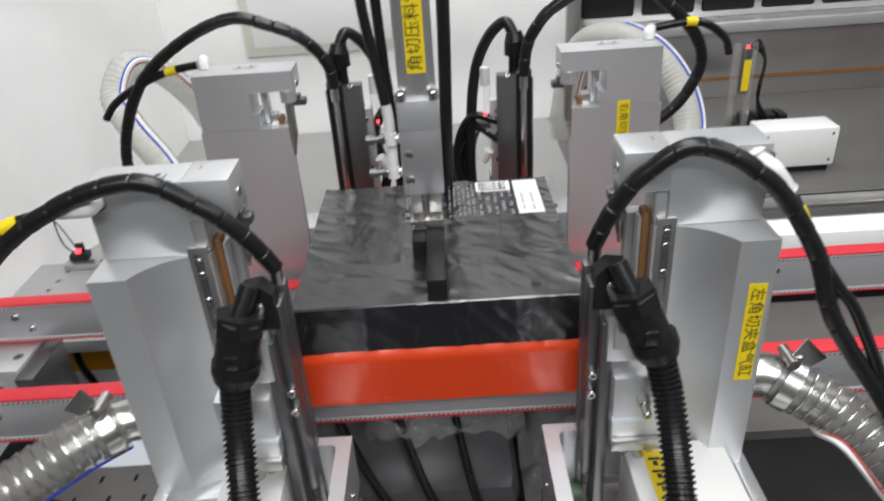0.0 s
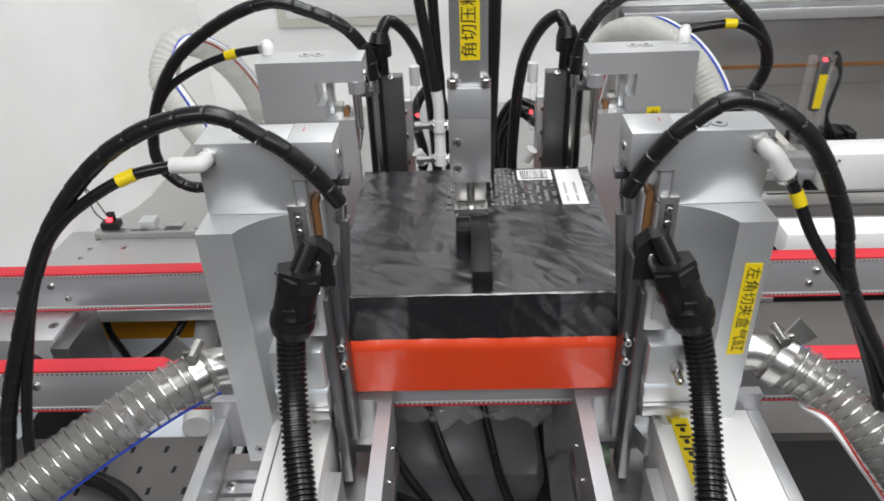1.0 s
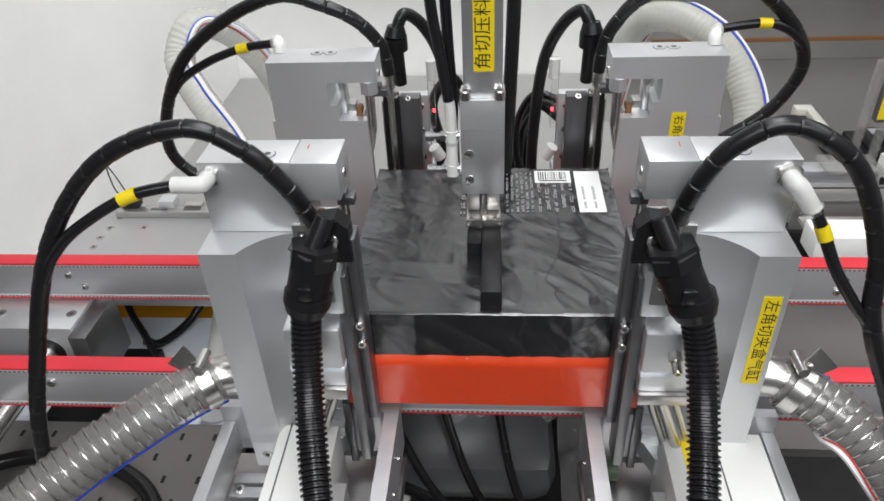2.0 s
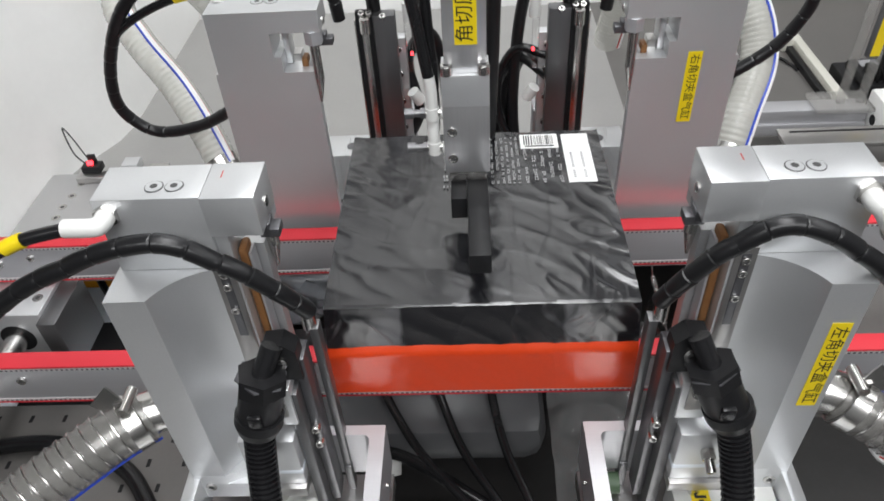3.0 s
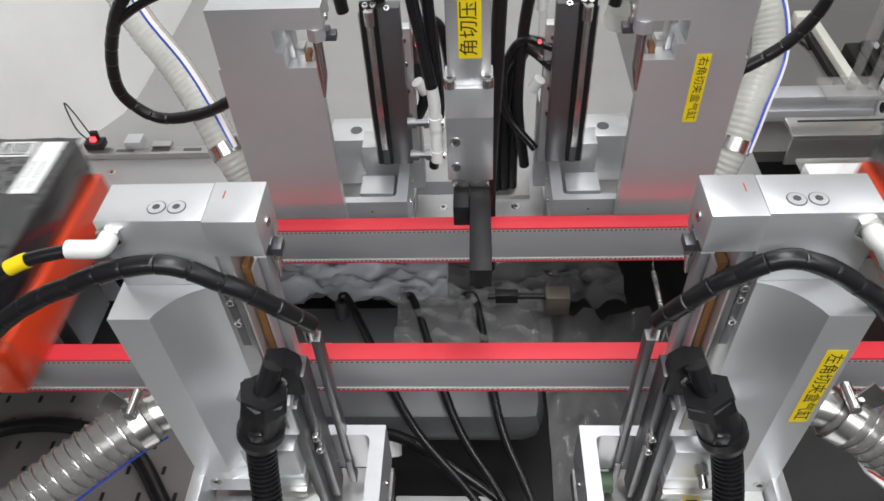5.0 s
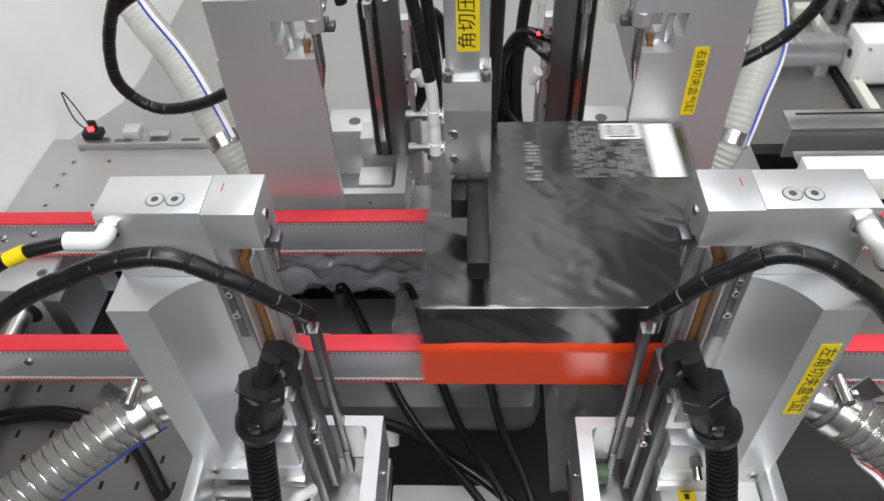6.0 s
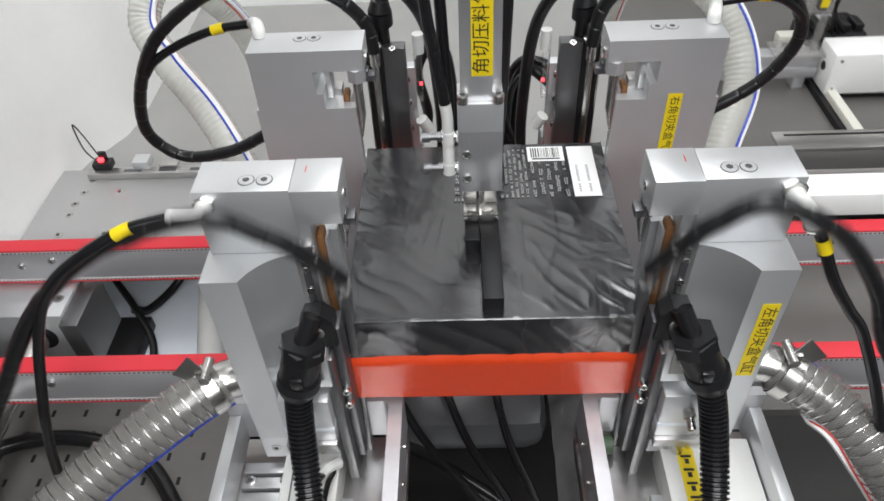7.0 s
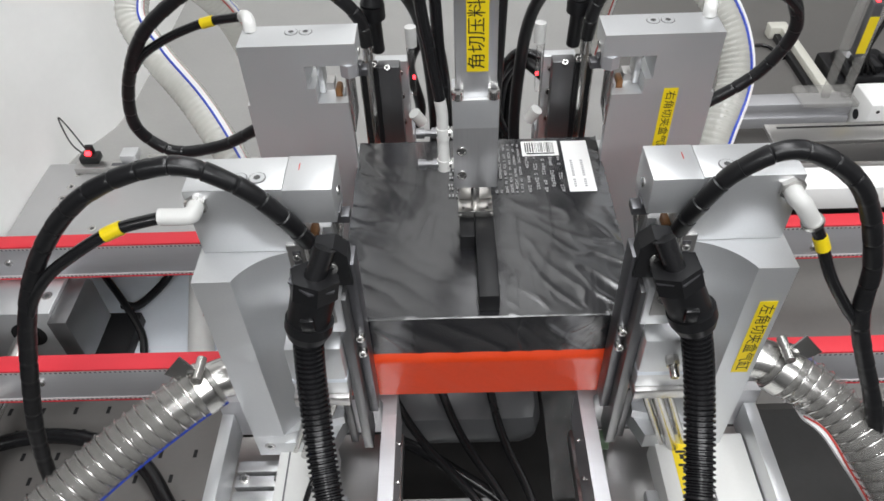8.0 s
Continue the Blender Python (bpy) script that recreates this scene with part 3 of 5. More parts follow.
def rear_cables(sx):
    if sx < 0:
        main = [(0.112, 0.157, 0.207), (0.117, 0.155, 0.238), (0.140, 0.15, 0.268), (0.175, 0.15, 0.285), (0.216, 0.15, 0.295), (0.271, 0.15, 0.276), (0.329, 0.15, 0.235), (0.365, 0.155, 0.180), (0.382, 0.16, 0.125), (0.374, 0.165, 0.092), (0.345, 0.165, 0.074), (0.29, 0.16, 0.085), (0.235, 0.155, 0.115)]
        air = [(0.228, 0.148, 0.247), (0.262, 0.15, 0.242), (0.292, 0.15, 0.233), (0.320, 0.151, 0.220), (0.343, 0.152, 0.205), (0.358, 0.154, 0.188)]
    else:
        main = [(0.112, 0.157, 0.207), (0.116, 0.155, 0.240), (0.126, 0.15, 0.263), (0.145, 0.15, 0.283), (0.190, 0.15, 0.305), (0.235, 0.15, 0.303), (0.270, 0.15, 0.282), (0.305, 0.152, 0.247), (0.320, 0.155, 0.212), (0.310, 0.158, 0.177), (0.288, 0.16, 0.148), (0.245, 0.16, 0.118)]
        air = [(0.224, 0.145, 0.254), (0.267, 0.145, 0.259), (0.291, 0.146, 0.253), (0.312, 0.149, 0.236), (0.320, 0.153, 0.218)]
    if sx < 0:
        suck = [(0.222, 0.155, -0.03), (0.266, 0.165, -0.024), (0.283, 0.178, 0.012), (0.306, 0.205, 0.05), (0.345, 0.25, 0.09), (0.39, 0.29, 0.13), (0.418, 0.325, 0.165), (0.40, 0.36, 0.20), (0.365, 0.41, 0.165), (0.335, 0.46, 0.07), (0.32, 0.5, -0.10)]
    else:
        suck = [(0.222, 0.155, -0.03), (0.262, 0.163, -0.026), (0.276, 0.178, 0.006), (0.292, 0.205, 0.044), (0.318, 0.255, 0.088), (0.312, 0.295, 0.135), (0.282, 0.335, 0.175), (0.235, 0.38, 0.19), (0.195, 0.44, 0.15), (0.18, 0.5, 0.0)]
    return main, air, suck


def corner_unit(sx, sy):
    rear = sy > 0
    f = mirror_of(sx, sy)
    t = thing("corner_clamp_unit", "aluminium corner clamp and knife unit " + ("behind" if rear else "in front of") + " the belts", "clamp unit", "corner clamp units")

    def p(name, bm, material, label="", parent=None, smooth=35):
        return part(name, bm, material, parent or t, label, f, smooth)
    # column with a hollowed face; it slides across on its unit
    outline = [(0.1255, 0.082), (0.2245, 0.082), (0.2245, 0.1505), (0.1950, 0.1505)]
    cu, cv, r = 0.146, 0.175, 0.055
    a0 = math.atan2(0.1505 - cv, 0.1950 - cu)
    for i in range(1, 17):
        a = a0 + (-math.pi / 2 - a0) * i / 16
        outline.append((cu + r * math.cos(a), cv + r * math.sin(a)))
    outline += [(0.140, 0.120), (0.140, 0.0935), (0.1255, 0.0935)]
    column = p("clamp_column", add_prism(B(), outline, -0.03, 0.188), ALU, "hollow-faced aluminium clamp column", smooth=25)
    cp = lambda name, bm, material, label="": p(name, bm, material, label, column)
    bm = B()
    foot_line = [(0.140, 0.082), (0.2245, 0.082), (0.2245, 0.1505), (0.150, 0.1505), (0.140, 0.125)]
    add_prism(bm, foot_line, -0.064, -0.0425)
    add_prism(bm, [(0.140, 0.082), (0.2245, 0.082), (0.2245, 0.1505), (0.197, 0.1505), (0.165, 0.137), (0.140, 0.130)], -0.0425, -0.0302)
    cp("column_foot", bm, ALU)
    if rear:
        bm = B()
        side = [(0.1135, 0.2507), (0.2215, 0.2507), (0.2215, 0.1884), (0.1560, 0.1884), (0.1560, 0.2050), (0.1630, 0.2050), (0.1630, 0.2290), (0.1135, 0.2290)]
        loops = [[bm.verts.new((u, v, z)) for u, z in side] for v in (0.0812, 0.1195)]
        bm.faces.new(loops[0]), bm.faces.new(loops[1][::-1])
        for k in range(8):
            bm.faces.new((loops[0][k], loops[0][(k + 1) % 8], loops[1][(k + 1) % 8], loops[1][k]))
        cp("clamp_jaw", bm, ALU, "overhanging L-shaped clamp head")
        cp("step_block", add_box(B(), (0.150, 0.100, 0.1884), (0.1558, 0.1195, 0.228), 0.0006), ALU)
    else:
        cp("upper_block", add_box(B(), (0.1495, 0.082, 0.1882), (0.2215, 0.1195, 0.2505), 0.0008), ALU)
        cp("clamp_jaw", add_box(B(), (0.1135, 0.0815, 0.2185), (0.1493, 0.1215, 0.2507), 0.0008), ALU, "overhanging clamp jaw")
    if not rear:
        cp("pen_mark", add_box(B(), (0.1395, 0.091, 0.2506), (0.1402, 0.0985, 0.2510)), RED_STRIPE, "red pen mark")
        cp("jaw_rib", add_box(B(), (0.1400, 0.086, 0.190), (0.1493, 0.117, 0.2183), 0.0006), ALU)
    for u in ((0.161, 0.1745) if rear else (0.169, 0.1825)):
        cp("counterbore", add_rod(B(), (u, 0.1065, 0.2500), (u, 0.1065, 0.25075), 0.0064, n=24), SLIDE_GREY)
        cp("cap_screw", add_bolt(B(), (u, 0.1065, 0.2506), (0, 0, 1), 0.0056, 0.0007), ALU)
    cp("nozzle_seat", add_rod(B(), (0.122, 0.0875, 0.2090 + 0.007 * rear), (0.122, 0.0875, 0.2184 + 0.0105 * rear), 0.0092, n=6), ALU_RAIL)
    cp("nozzle", add_rod(add_rod(B(), (0.122, 0.0830, 0.180), (0.122, 0.0850, 0.217), 0.0048), (0.1238, 0.0810, 0.155), (0.122, 0.0830, 0.180), 0.0012, 0.0048), STEEL, "bright steel air nozzle")
    cp("jaw_screw", add_bolt(B(), (0.1135, 0.101, 0.232), (-1, 0, 0), 0.004, 0.0012), STEEL)
    cp("jaw_catch", add_box(add_box(B(), (0.1065, 0.098, 0.207), (0.1136, 0.110, 0.214), 0.0006), (0.1125, 0.098, 0.207), (0.120, 0.110, 0.2184), 0.0006), STEEL_DARK, "notched steel catch")
    cp("clamp_pad", add_box(B(), (0.1335, 0.0945, 0.02), (0.1398, 0.1095, 0.196), 0.0022), BROWN, "brown laminate clamp pad")
    cp("pad_face", add_box(B(), (0.1312, 0.0955, 0.02), (0.1333, 0.108, 0.191), 0.0005), ALU_RAIL)
    cp("pad_holder", add_box(B(), (0.1418, 0.106, 0.04), (0.1565, 0.1215, 0.1955), 0.0005), STAINLESS)
    cp("pad_slot", add_box(B(), (0.146, 0.1214, 0.120), (0.1525, 0.1219, 0.190), 0.0002), STEEL_DARK)
    for z in (0.184, 0.172, 0.148):
        cp("pad_screw", add_bolt(B(), (0.1493, 0.1216, z), (0, 1, 0), 0.0034, 0.0022), STEEL)
    for v, z in ((0.142, 0.145), (0.142, -0.015), (0.10, 0.06)):
        cp("side_screw", add_bolt(B(), (0.2245, v, z), (1, 0, 0), 0.004, 0.003), STEEL)
    cp("foot_screw", add_bolt(B(), (0.212, 0.1505, -0.047), (0, 1, 0), 0.005, 0.001), STEEL)
    # open U-shaped base frame, linear guide and slide cylinder
    bm = B()
    corner = [(0.1005 + 0.006 * (1 - math.sin(a)), 0.127 - 0.006 * math.cos(a)) for a in [math.pi / 2 * k / 6 for k in range(7)]]
    add_prism(bm, [(0.087, 0.111), (0.262, 0.111), (0.262, 0.121)] + corner + [(0.1005, 0.34), (0.087, 0.34)], -0.075, -0.015)
    p("base_frame", bm, ALU_RAIL, "machined U-shaped base frame", smooth=20)
    p("outer_rail", add_box(B(), (0.250, 0.1212, -0.075), (0.262, 0.34, -0.035), 0.001), ALU)
    p("base_plate", add_box(B(), (0.087, 0.111, -0.115), (0.262, 0.34, -0.0955), 0.001), STAINLESS)
    for u in (0.13, 0.165, 0.2):
        p("frame_screw", add_bolt(B(), (u, 0.111, -0.03), (0, -1, 0), 0.0016, 0.0004), STEEL)
    for v in (0.15, 0.19, 0.23):
        p("frame_screw", add_bolt(B(), (0.087, v, -0.05), (-1, 0, 0), 0.0022, 0.002), STEEL)
    bm = B()
    for v in (0.150, 0.166, 0.182, 0.198):
        add_box(bm, (0.198, v, -0.095), (0.249, v + 0.012, -0.076), 0.0012)
    p("linear_guide", bm, ALU_BRUSHED, "grooved linear guide")
    for u in (0.206, 0.24):
        p("guide_screw", add_bolt(B(), (u, 0.17, -0.076), (0, 0, 1), 0.005, 0.002), STEEL)
    if not rear:
        c0, c1 = (0.150, 0.205) if sx < 0 else (0.162, 0.249)
        cylinder = p("slide_cylinder", add_box(B(), (c0, 0.140, -0.15), (c1, 0.34, -0.060), 0.0015), WHITE_PLASTIC, "pale slide cylinder body")
        p("cylinder_groove", add_box(B(), (c0 + 0.044, 0.1395, -0.15), (c0 + 0.0455, 0.3405, -0.0596)), STEEL_DARK, parent=cylinder)
        p("slide_foot", add_box(B(), (c0 - 0.012, 0.185, -0.15), (c0 - 0.0002, 0.34, -0.085), 0.001), ALU, parent=cylinder)
        if sx > 0:
            p("label", add_box(B(), (c0 + 0.015, 0.150, -0.0599), (c0 + 0.031, 0.225, -0.0596)), YELLOW, "yellow label tape", cylinder)
            for v in (0.158, 0.172, 0.186, 0.200, 0.213):
                p("label_mark", add_box(add_box(B(), (c0 + 0.018, v, -0.0597), (c0 + 0.028, v + 0.0025, -0.0593)), (c0 + 0.021, v + 0.004, -0.0597), (c0 + 0.025, v + 0.009, -0.0593)), INK, parent=cylinder)
        if sx < 0:
            p("terminal", add_box(B(), (0.205, 0.21, -0.066), (0.235, 0.222, -0.052), 0.003), WHITE_PLASTIC, "white cable marker")
            p("signal_wire", add_tube(B(), [(0.160, 0.175, -0.05), (0.165, 0.2, -0.035), (0.175, 0.235, -0.06), (0.18, 0.28, -0.12)], 0.0026, 8), BLACK_RUBBER)
            p("signal_wire", add_tube(B(), [(0.153, 0.175, -0.05), (0.156, 0.2, -0.04), (0.163, 0.235, -0.07), (0.17, 0.28, -0.13)], 0.0026, 8), BLACK_RUBBER)
            p("wire_joint", add_tube(B(), [(0.150, 0.165, -0.052), (0.158, 0.175, -0.044), (0.168, 0.185, -0.05)], 0.006, 10), WHITE_PLASTIC)
    else:
        cylinder = None
    main, air, suck = rear_cables(sx) if rear else front_cables(sx)
    if not rear and sx > 0:
        p("buffer", add_rod(B(), (0.102, 0.130, -0.085), (0.122, 0.130, -0.085), 0.010), GREEN_PU, "green rubber buffer")
    # knife slide: rises and falls on the unit
    if rear:
        slide = p("knife_slide", add_box(B(), (0.081, 0.164, 0.0), (0.1045, 0.180, 0.206), 0.0012), SLIDE_GREY, "dark knife slide plate")
        kp = lambda name, bm, material, label="": p(name, bm, material, label, slide)
        kp("blade", add_box(B(), (0.1047, 0.164, 0.0), (0.1225, 0.172, 0.211), 0.0008), BLACK_BAR, "black blade plate")
        kp("blade_rail", add_box(B(), (0.109, 0.1628, 0.0), (0.1165, 0.1639, 0.203), 0.0004), SLIDE_GREY)
        kp("edge_strip", add_box(B(), (0.1227, 0.164, 0.0), (0.1245, 0.170, 0.202), 0.0004), STEEL)
        for u, z in ((0.094, 0.204), (0.108, 0.208), (0.116, 0.208)):
            kp("clip_screw", add_bolt(B(), (u, 0.166, z - 0.001), (0, -0.5, 0.8), 0.0035, 0.004), STEEL)
        p("gland", add_tube(B(), [(0.104, 0.186, 0.185), (0.104, 0.180, 0.212), (0.104, 0.175, 0.236)], 0.0075), BLACK_PLASTIC)
        p("gland_nut", add_rod(add_rod(B(), (0.104, 0.175, 0.228), (0.104, 0.174, 0.243), 0.0125, n=16), (0.104, 0.174, 0.243), (0.103, 0.175, 0.254), 0.0125, 0.009, n=16), BLACK_PLASTIC, "black cable gland")
        p("cable", add_tube(B(), [(0.103, 0.175, 0.250), (0.093, 0.182, 0.264), (0.074, 0.193, 0.245), (0.058, 0.202, 0.205), (0.050, 0.205, 0.14), (0.048, 0.21, 0.05), (0.06, 0.22, -0.05)], 0.0068), BLACK_WRAP, "black cable")
        back = p("slide_carrier", add_box(B(), (0.074, 0.190, -0.02), (0.110, 0.204, 0.168), 0.001), ALU, "aluminium slide carrier plate")
        bp = lambda name, bm, material, label="": p(name, bm, material, label, back)
        for z in (0.155, 0.125, 0.09, 0.055):
            bp("carrier_screw", add_bolt(B(), (0.0825, 0.190, z), (0, -1, 0), 0.0034, 0.004), STEEL)
        bp("guide_block", add_box(B(), (0.072, 0.2042, -0.075), (0.13, 0.234, 0.06), 0.0015), ALU_RAIL)
        bp("guide_foot", add_box(B(), (0.108, 0.150, -0.0755), (0.150, 0.185, -0.035), 0.001), ALU)
        bp("valve", add_box(B(), (0.066, 0.180, 0.13), (0.0735, 0.192, 0.20), 0.001), CLEAR_FILM)
        bp("valve_fitting", add_rod(B(), (0.068, 0.183, 0.19), (0.068, 0.183, 0.212), 0.006), WHITE_PLASTIC)
        bp("valve_fitting", add_rod(B(), (0.062, 0.186, 0.09), (0.070, 0.183, 0.105), 0.007), WHITE_PLASTIC)
        bp("valve_lamp", add_box(B(), (0.0655, 0.1790, 0.152), (0.0685, 0.1799, 0.156)), RED_LED, "red signal lamp")
        p("rear_block", add_box(B(), (0.125, 0.24, -0.0955), (0.20, 0.29, -0.02), 0.001), ALU)
        p("rear_bore", add_rod(B(), (0.165, 0.262, -0.0199), (0.165, 0.262, -0.0193), 0.008, n=20), STEEL_DARK)
        p("rear_step", add_box(B(), (0.125, 0.205, -0.0955), (0.150, 0.2398, -0.005), 0.001), ALU)
    else:
        slide = p("knife_slide", add_box(B(), (0.1350, 0.132, -0.115), (0.1440, 0.158, 0.100), 0.0008), SLIDE_GREY, "aluminium knife slide plate")
        kp = lambda name, bm, material, label="": p(name, lowered(bm), material, label, slide)
        kp("blade", add_box(B(), (0.1270, 0.126, -0.075), (0.1348, 0.146, 0.122), 0.0006), STEEL_DARK, "dark steel blade plate")
        bm = B()
        hook = [(0.1290, 0.104), (0.1570, 0.104), (0.1590, 0.128), (0.1530, 0.141), (0.1390, 0.143), (0.1300, 0.134)]
        loops = [[bm.verts.new((u, v, z)) for u, z in hook] for v in (0.134, 0.150)]
        bm.faces.new(loops[0]), bm.faces.new(loops[1][::-1])
        for k in range(6):
            bm.faces.new((loops[0][k], loops[0][(k + 1) % 6], loops[1][(k + 1) % 6], loops[1][k]))
        kp("hook_bracket", bm, BLACK_PLASTIC, "black hook bracket")
        kp("bracket_screw", add_bolt(B(), (0.1420, 0.150, 0.124), (0.1, 1, 0.2), 0.0048, 0.0025), STEEL)
        kp("slide_block", add_box(B(), (0.1388, 0.132, 0.060), (0.1620, 0.160, 0.1035), 0.002), ALU)
        kp("clip_plate", add_prism(B(), [(0.1440, 0.1602), (0.1580, 0.1602), (0.1580, 0.1618), (0.1440, 0.1618)], 0.074, 0.102), STAINLESS)
        kp("block_screw", add_bolt(B(), (0.1500, 0.1618, 0.094), (0, 1, 0.2), 0.0042, 0.003), STEEL)
        kp("lower_block", add_box(B(), (0.1443, 0.132, -0.012), (0.1895, 0.168, 0.050), 0.002), ALU)
        kp("seam", add_box(B(), (0.1441, 0.1318, 0.004), (0.1897, 0.1682, 0.010), 0.001), PALE_BLUE)
        kp("lower_flange", add_box(B(), (0.1443, 0.130, -0.024), (0.1915, 0.172, -0.0122), 0.001), STAINLESS)
        kp("lock_screw", add_bolt(add_rod(B(), (0.1675, 0.168, 0.030), (0.1675, 0.176, 0.028), 0.0055, n=6), (0.1675, 0.176, 0.028), (0, 1, -0.3), 0.0038, 0.010), STEEL, "lock screw with hexagon nut")
        for u, v, r in ((0.1545, 0.148, 0.0035), (0.1645, 0.153, 0.0052), (0.1755, 0.148, 0.0035)):
            kp("guide_rod", add_rod(B(), (u + 0.040, v, -0.14), (u, v, -0.024), r), STEEL, "bright guide rod")
        for z in (0.040, 0.020):
            kp("plate_screw", add_bolt(B(), (0.1310, 0.146, z), (0, 1, 0), 0.004, 0.006), STEEL)
        # cable gland and ribbed conduit on the slide
        k = 1 if sx < 0 else 0
        kp("gland", add_tube(B(), [(0.1440, 0.152, 0.1455), (0.148, 0.157, 0.137), (0.1535, 0.1635, 0.126)], 0.0080), BLACK_RUBBER)
        end = Vector((0.172 - 0.008 * k, 0.170, 0.084))
        kp("gland_nut", add_rod(add_rod(B(), (0.1525, 0.1625, 0.129), (0.1575 - 0.002 * k, 0.1655, 0.114), 0.0188, n=6), (0.157 - 0.002 * k, 0.165, 0.115), end, 0.0166, 0.0160, n=24), BLACK_PLASTIC, "black conduit connector")
        kp("gland_ring", add_rod(add_rod(B(), (0.1700 - 0.0085 * k, 0.1690, 0.090), (0.173 - 0.0095 * k, 0.1705, 0.082), 0.0182, n=28), (0.173 - 0.0095 * k, 0.1705, 0.082), (0.176 - 0.0105 * k, 0.172, 0.074), 0.0182, 0.0152, n=28), BLACK_PLASTIC)
        kp("gland_clip", add_box(B(), (0.1595 - 0.005 * k, 0.1800, 0.094), (0.1695 - 0.005 * k, 0.1865, 0.106), 0.0012), BLACK_RUBBER)
        kp("gland_band", add_rod(B(), (0.1537, 0.1632, 0.1262), (0.1541, 0.1634, 0.1249), 0.0191, n=6), STEEL_DARK)
        way = [(0.1745 - 0.010 * k, 0.1712, 0.080), (0.181 - 0.015 * k, 0.184, 0.048), (0.183 - 0.019 * k, 0.205, 0.018), (0.181 - 0.022 * k, 0.235, -0.008), (0.175 - 0.026 * k, 0.28, -0.035), (0.168 - 0.03 * k, 0.34, -0.085)]
        kp("conduit", add_tube(B(), way, lambda s: 0.0120 - 0.0021 * (1 if (s / 0.0044) % 1 > 0.55 else 0), 18, 50), BLACK_RUBBER, "black corrugated cable conduit")
    # sealing bar with its wrapped cable
    if rear:
        bar = p("sealing_bar", add_box(B(), (0.1085, 0.1530, 0.03), (0.1155, 0.1615, 0.192), 0.0006), STEEL, "narrow aluminium sealing bar")
    else:
        bar = p("sealing_bar", add_box(add_box(B(), (0.132, 0.1135, -0.002), (0.139, 0.1245, 0.184), 0.0006), (0.132, 0.1155, -0.085), (0.139, 0.1265, -0.002), 0.0006), SLIDE_GREY, "narrow aluminium sealing bar")
    b0 = Vector(main[0])
    p("ferrule", add_rod(B(), b0 - Vector((0, 0, 0.016)), b0, 0.0055), STEEL, parent=bar)
    wrap = lambda s: 0.0067 - 0.0009 * (1 if (s / 0.021) % 1 > 0.94 else 0) + 0.0004 * ((s / 0.021) % 1)
    pieces = []
    if rear:
        pieces.append((p("wrapped_cable", add_tube(B(), main, wrap, 14, 30), BLACK_WRAP, "black spiral-wrapped cable", bar), None))
    else:
        line = spline(main, 16)
        for i, j in ((0, 34), (33, 63), (62, len(line))):
            ob = p("wrapped_cable", add_tube(B(), line[i:j], wrap, 14, 3), BLACK_WRAP, "black spiral-wrapped cable")
            pieces.append((ob, line[max(i, 0)]))
    # air elbow and tube on the upper block
    if rear:
        cp("elbow", add_tube(B(), [(0.214, 0.112, 0.2505), (0.214, 0.114, 0.258), (0.219, 0.128, 0.256), Vector(air[0])], 0.0062), WHITE_PLASTIC, "white push-in elbow")
    elif sx < 0:
        cp("elbow", add_tube(B(), [(0.213, 0.119, 0.240), (0.213, 0.130, 0.240), (0.217, 0.134, 0.240), (0.236, 0.134, 0.240)], 0.0064), WHITE_PLASTIC, "white push-in elbow")
        cp("elbow_collar", add_rod(B(), (0.2135, 0.1195, 0.239), (0.2135, 0.1235, 0.239), 0.0085, n=6), STEEL)
    else:
        cp("elbow", add_tube(B(), [(0.214, 0.119, 0.238), (0.214, 0.130, 0.238), (0.218, 0.134, 0.235), (0.230, 0.134, 0.218)], 0.0068), WHITE_PLASTIC, "white push-in elbow")
        cp("elbow_collar", add_rod(B(), (0.2135, 0.1195, 0.239), (0.2135, 0.1235, 0.239), 0.0095, n=6), STEEL)
        cp("elbow_ring", add_rod(B(), (0.2293, 0.134, 0.219), (0.2310, 0.134, 0.2165), 0.0082, n=18), STEEL)
    cp("air_tube", add_tube(B(), air, 0.0046), BLACK_RUBBER, "black air tube")
    cp("tube_tag", add_tube(B(), spline(air, 10)[9:14], 0.0054, per=3), YELLOW, "yellow tube tag")
    # suction hose at the column's outer side
    if rear:
        cp("suction_hose", add_tube(B(), suck[1:], lambda s: 0.0196 + 0.0004 * math.cos(2 * math.pi * s / 0.007), 20, 40, caps=False), MILKY_HOSE, "milky wire-wound suction hose")
        cp("hose_wire", add_helix(B(), suck[2:], 0.0198, 0.007, 0.0005), MILKY_HOSE)
        cp("hose_port", add_tube(B(), suck[:3], 0.0172, 20), CLEAR_HOSE, "clear plastic elbow port")
        c = Vector(suck[2])
        d = (Vector(suck[3]) - c).normalized()
        cp("hose_clamp", add_rod(B(), c - d * 0.004, c + d * 0.012, 0.0214, n=28, cap=False), STEEL, "steel hose clamp")
        side = 0.0205
    else:
        cp("suction_hose", add_tube(B(), suck[1:], lambda s: 0.0225 + 0.0008 * math.cos(2 * math.pi * s / 0.0095), 24, 40, caps=False), CLEAR_HOSE, "clear wire-wound suction hose")
        cp("hose_wire", add_helix(B(), suck[1:], 0.0230, 0.0095, 0.0008), STEEL, "bright wound wire")
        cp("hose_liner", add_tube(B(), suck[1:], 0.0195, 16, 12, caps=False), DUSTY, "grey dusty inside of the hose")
        cp("hose_port", add_tube(B(), suck[:3], 0.0185, 20, caps=False), STEEL, "bright steel hose port")
        c = Vector(suck[1])
        d = (Vector(suck[2]) - c).normalized()
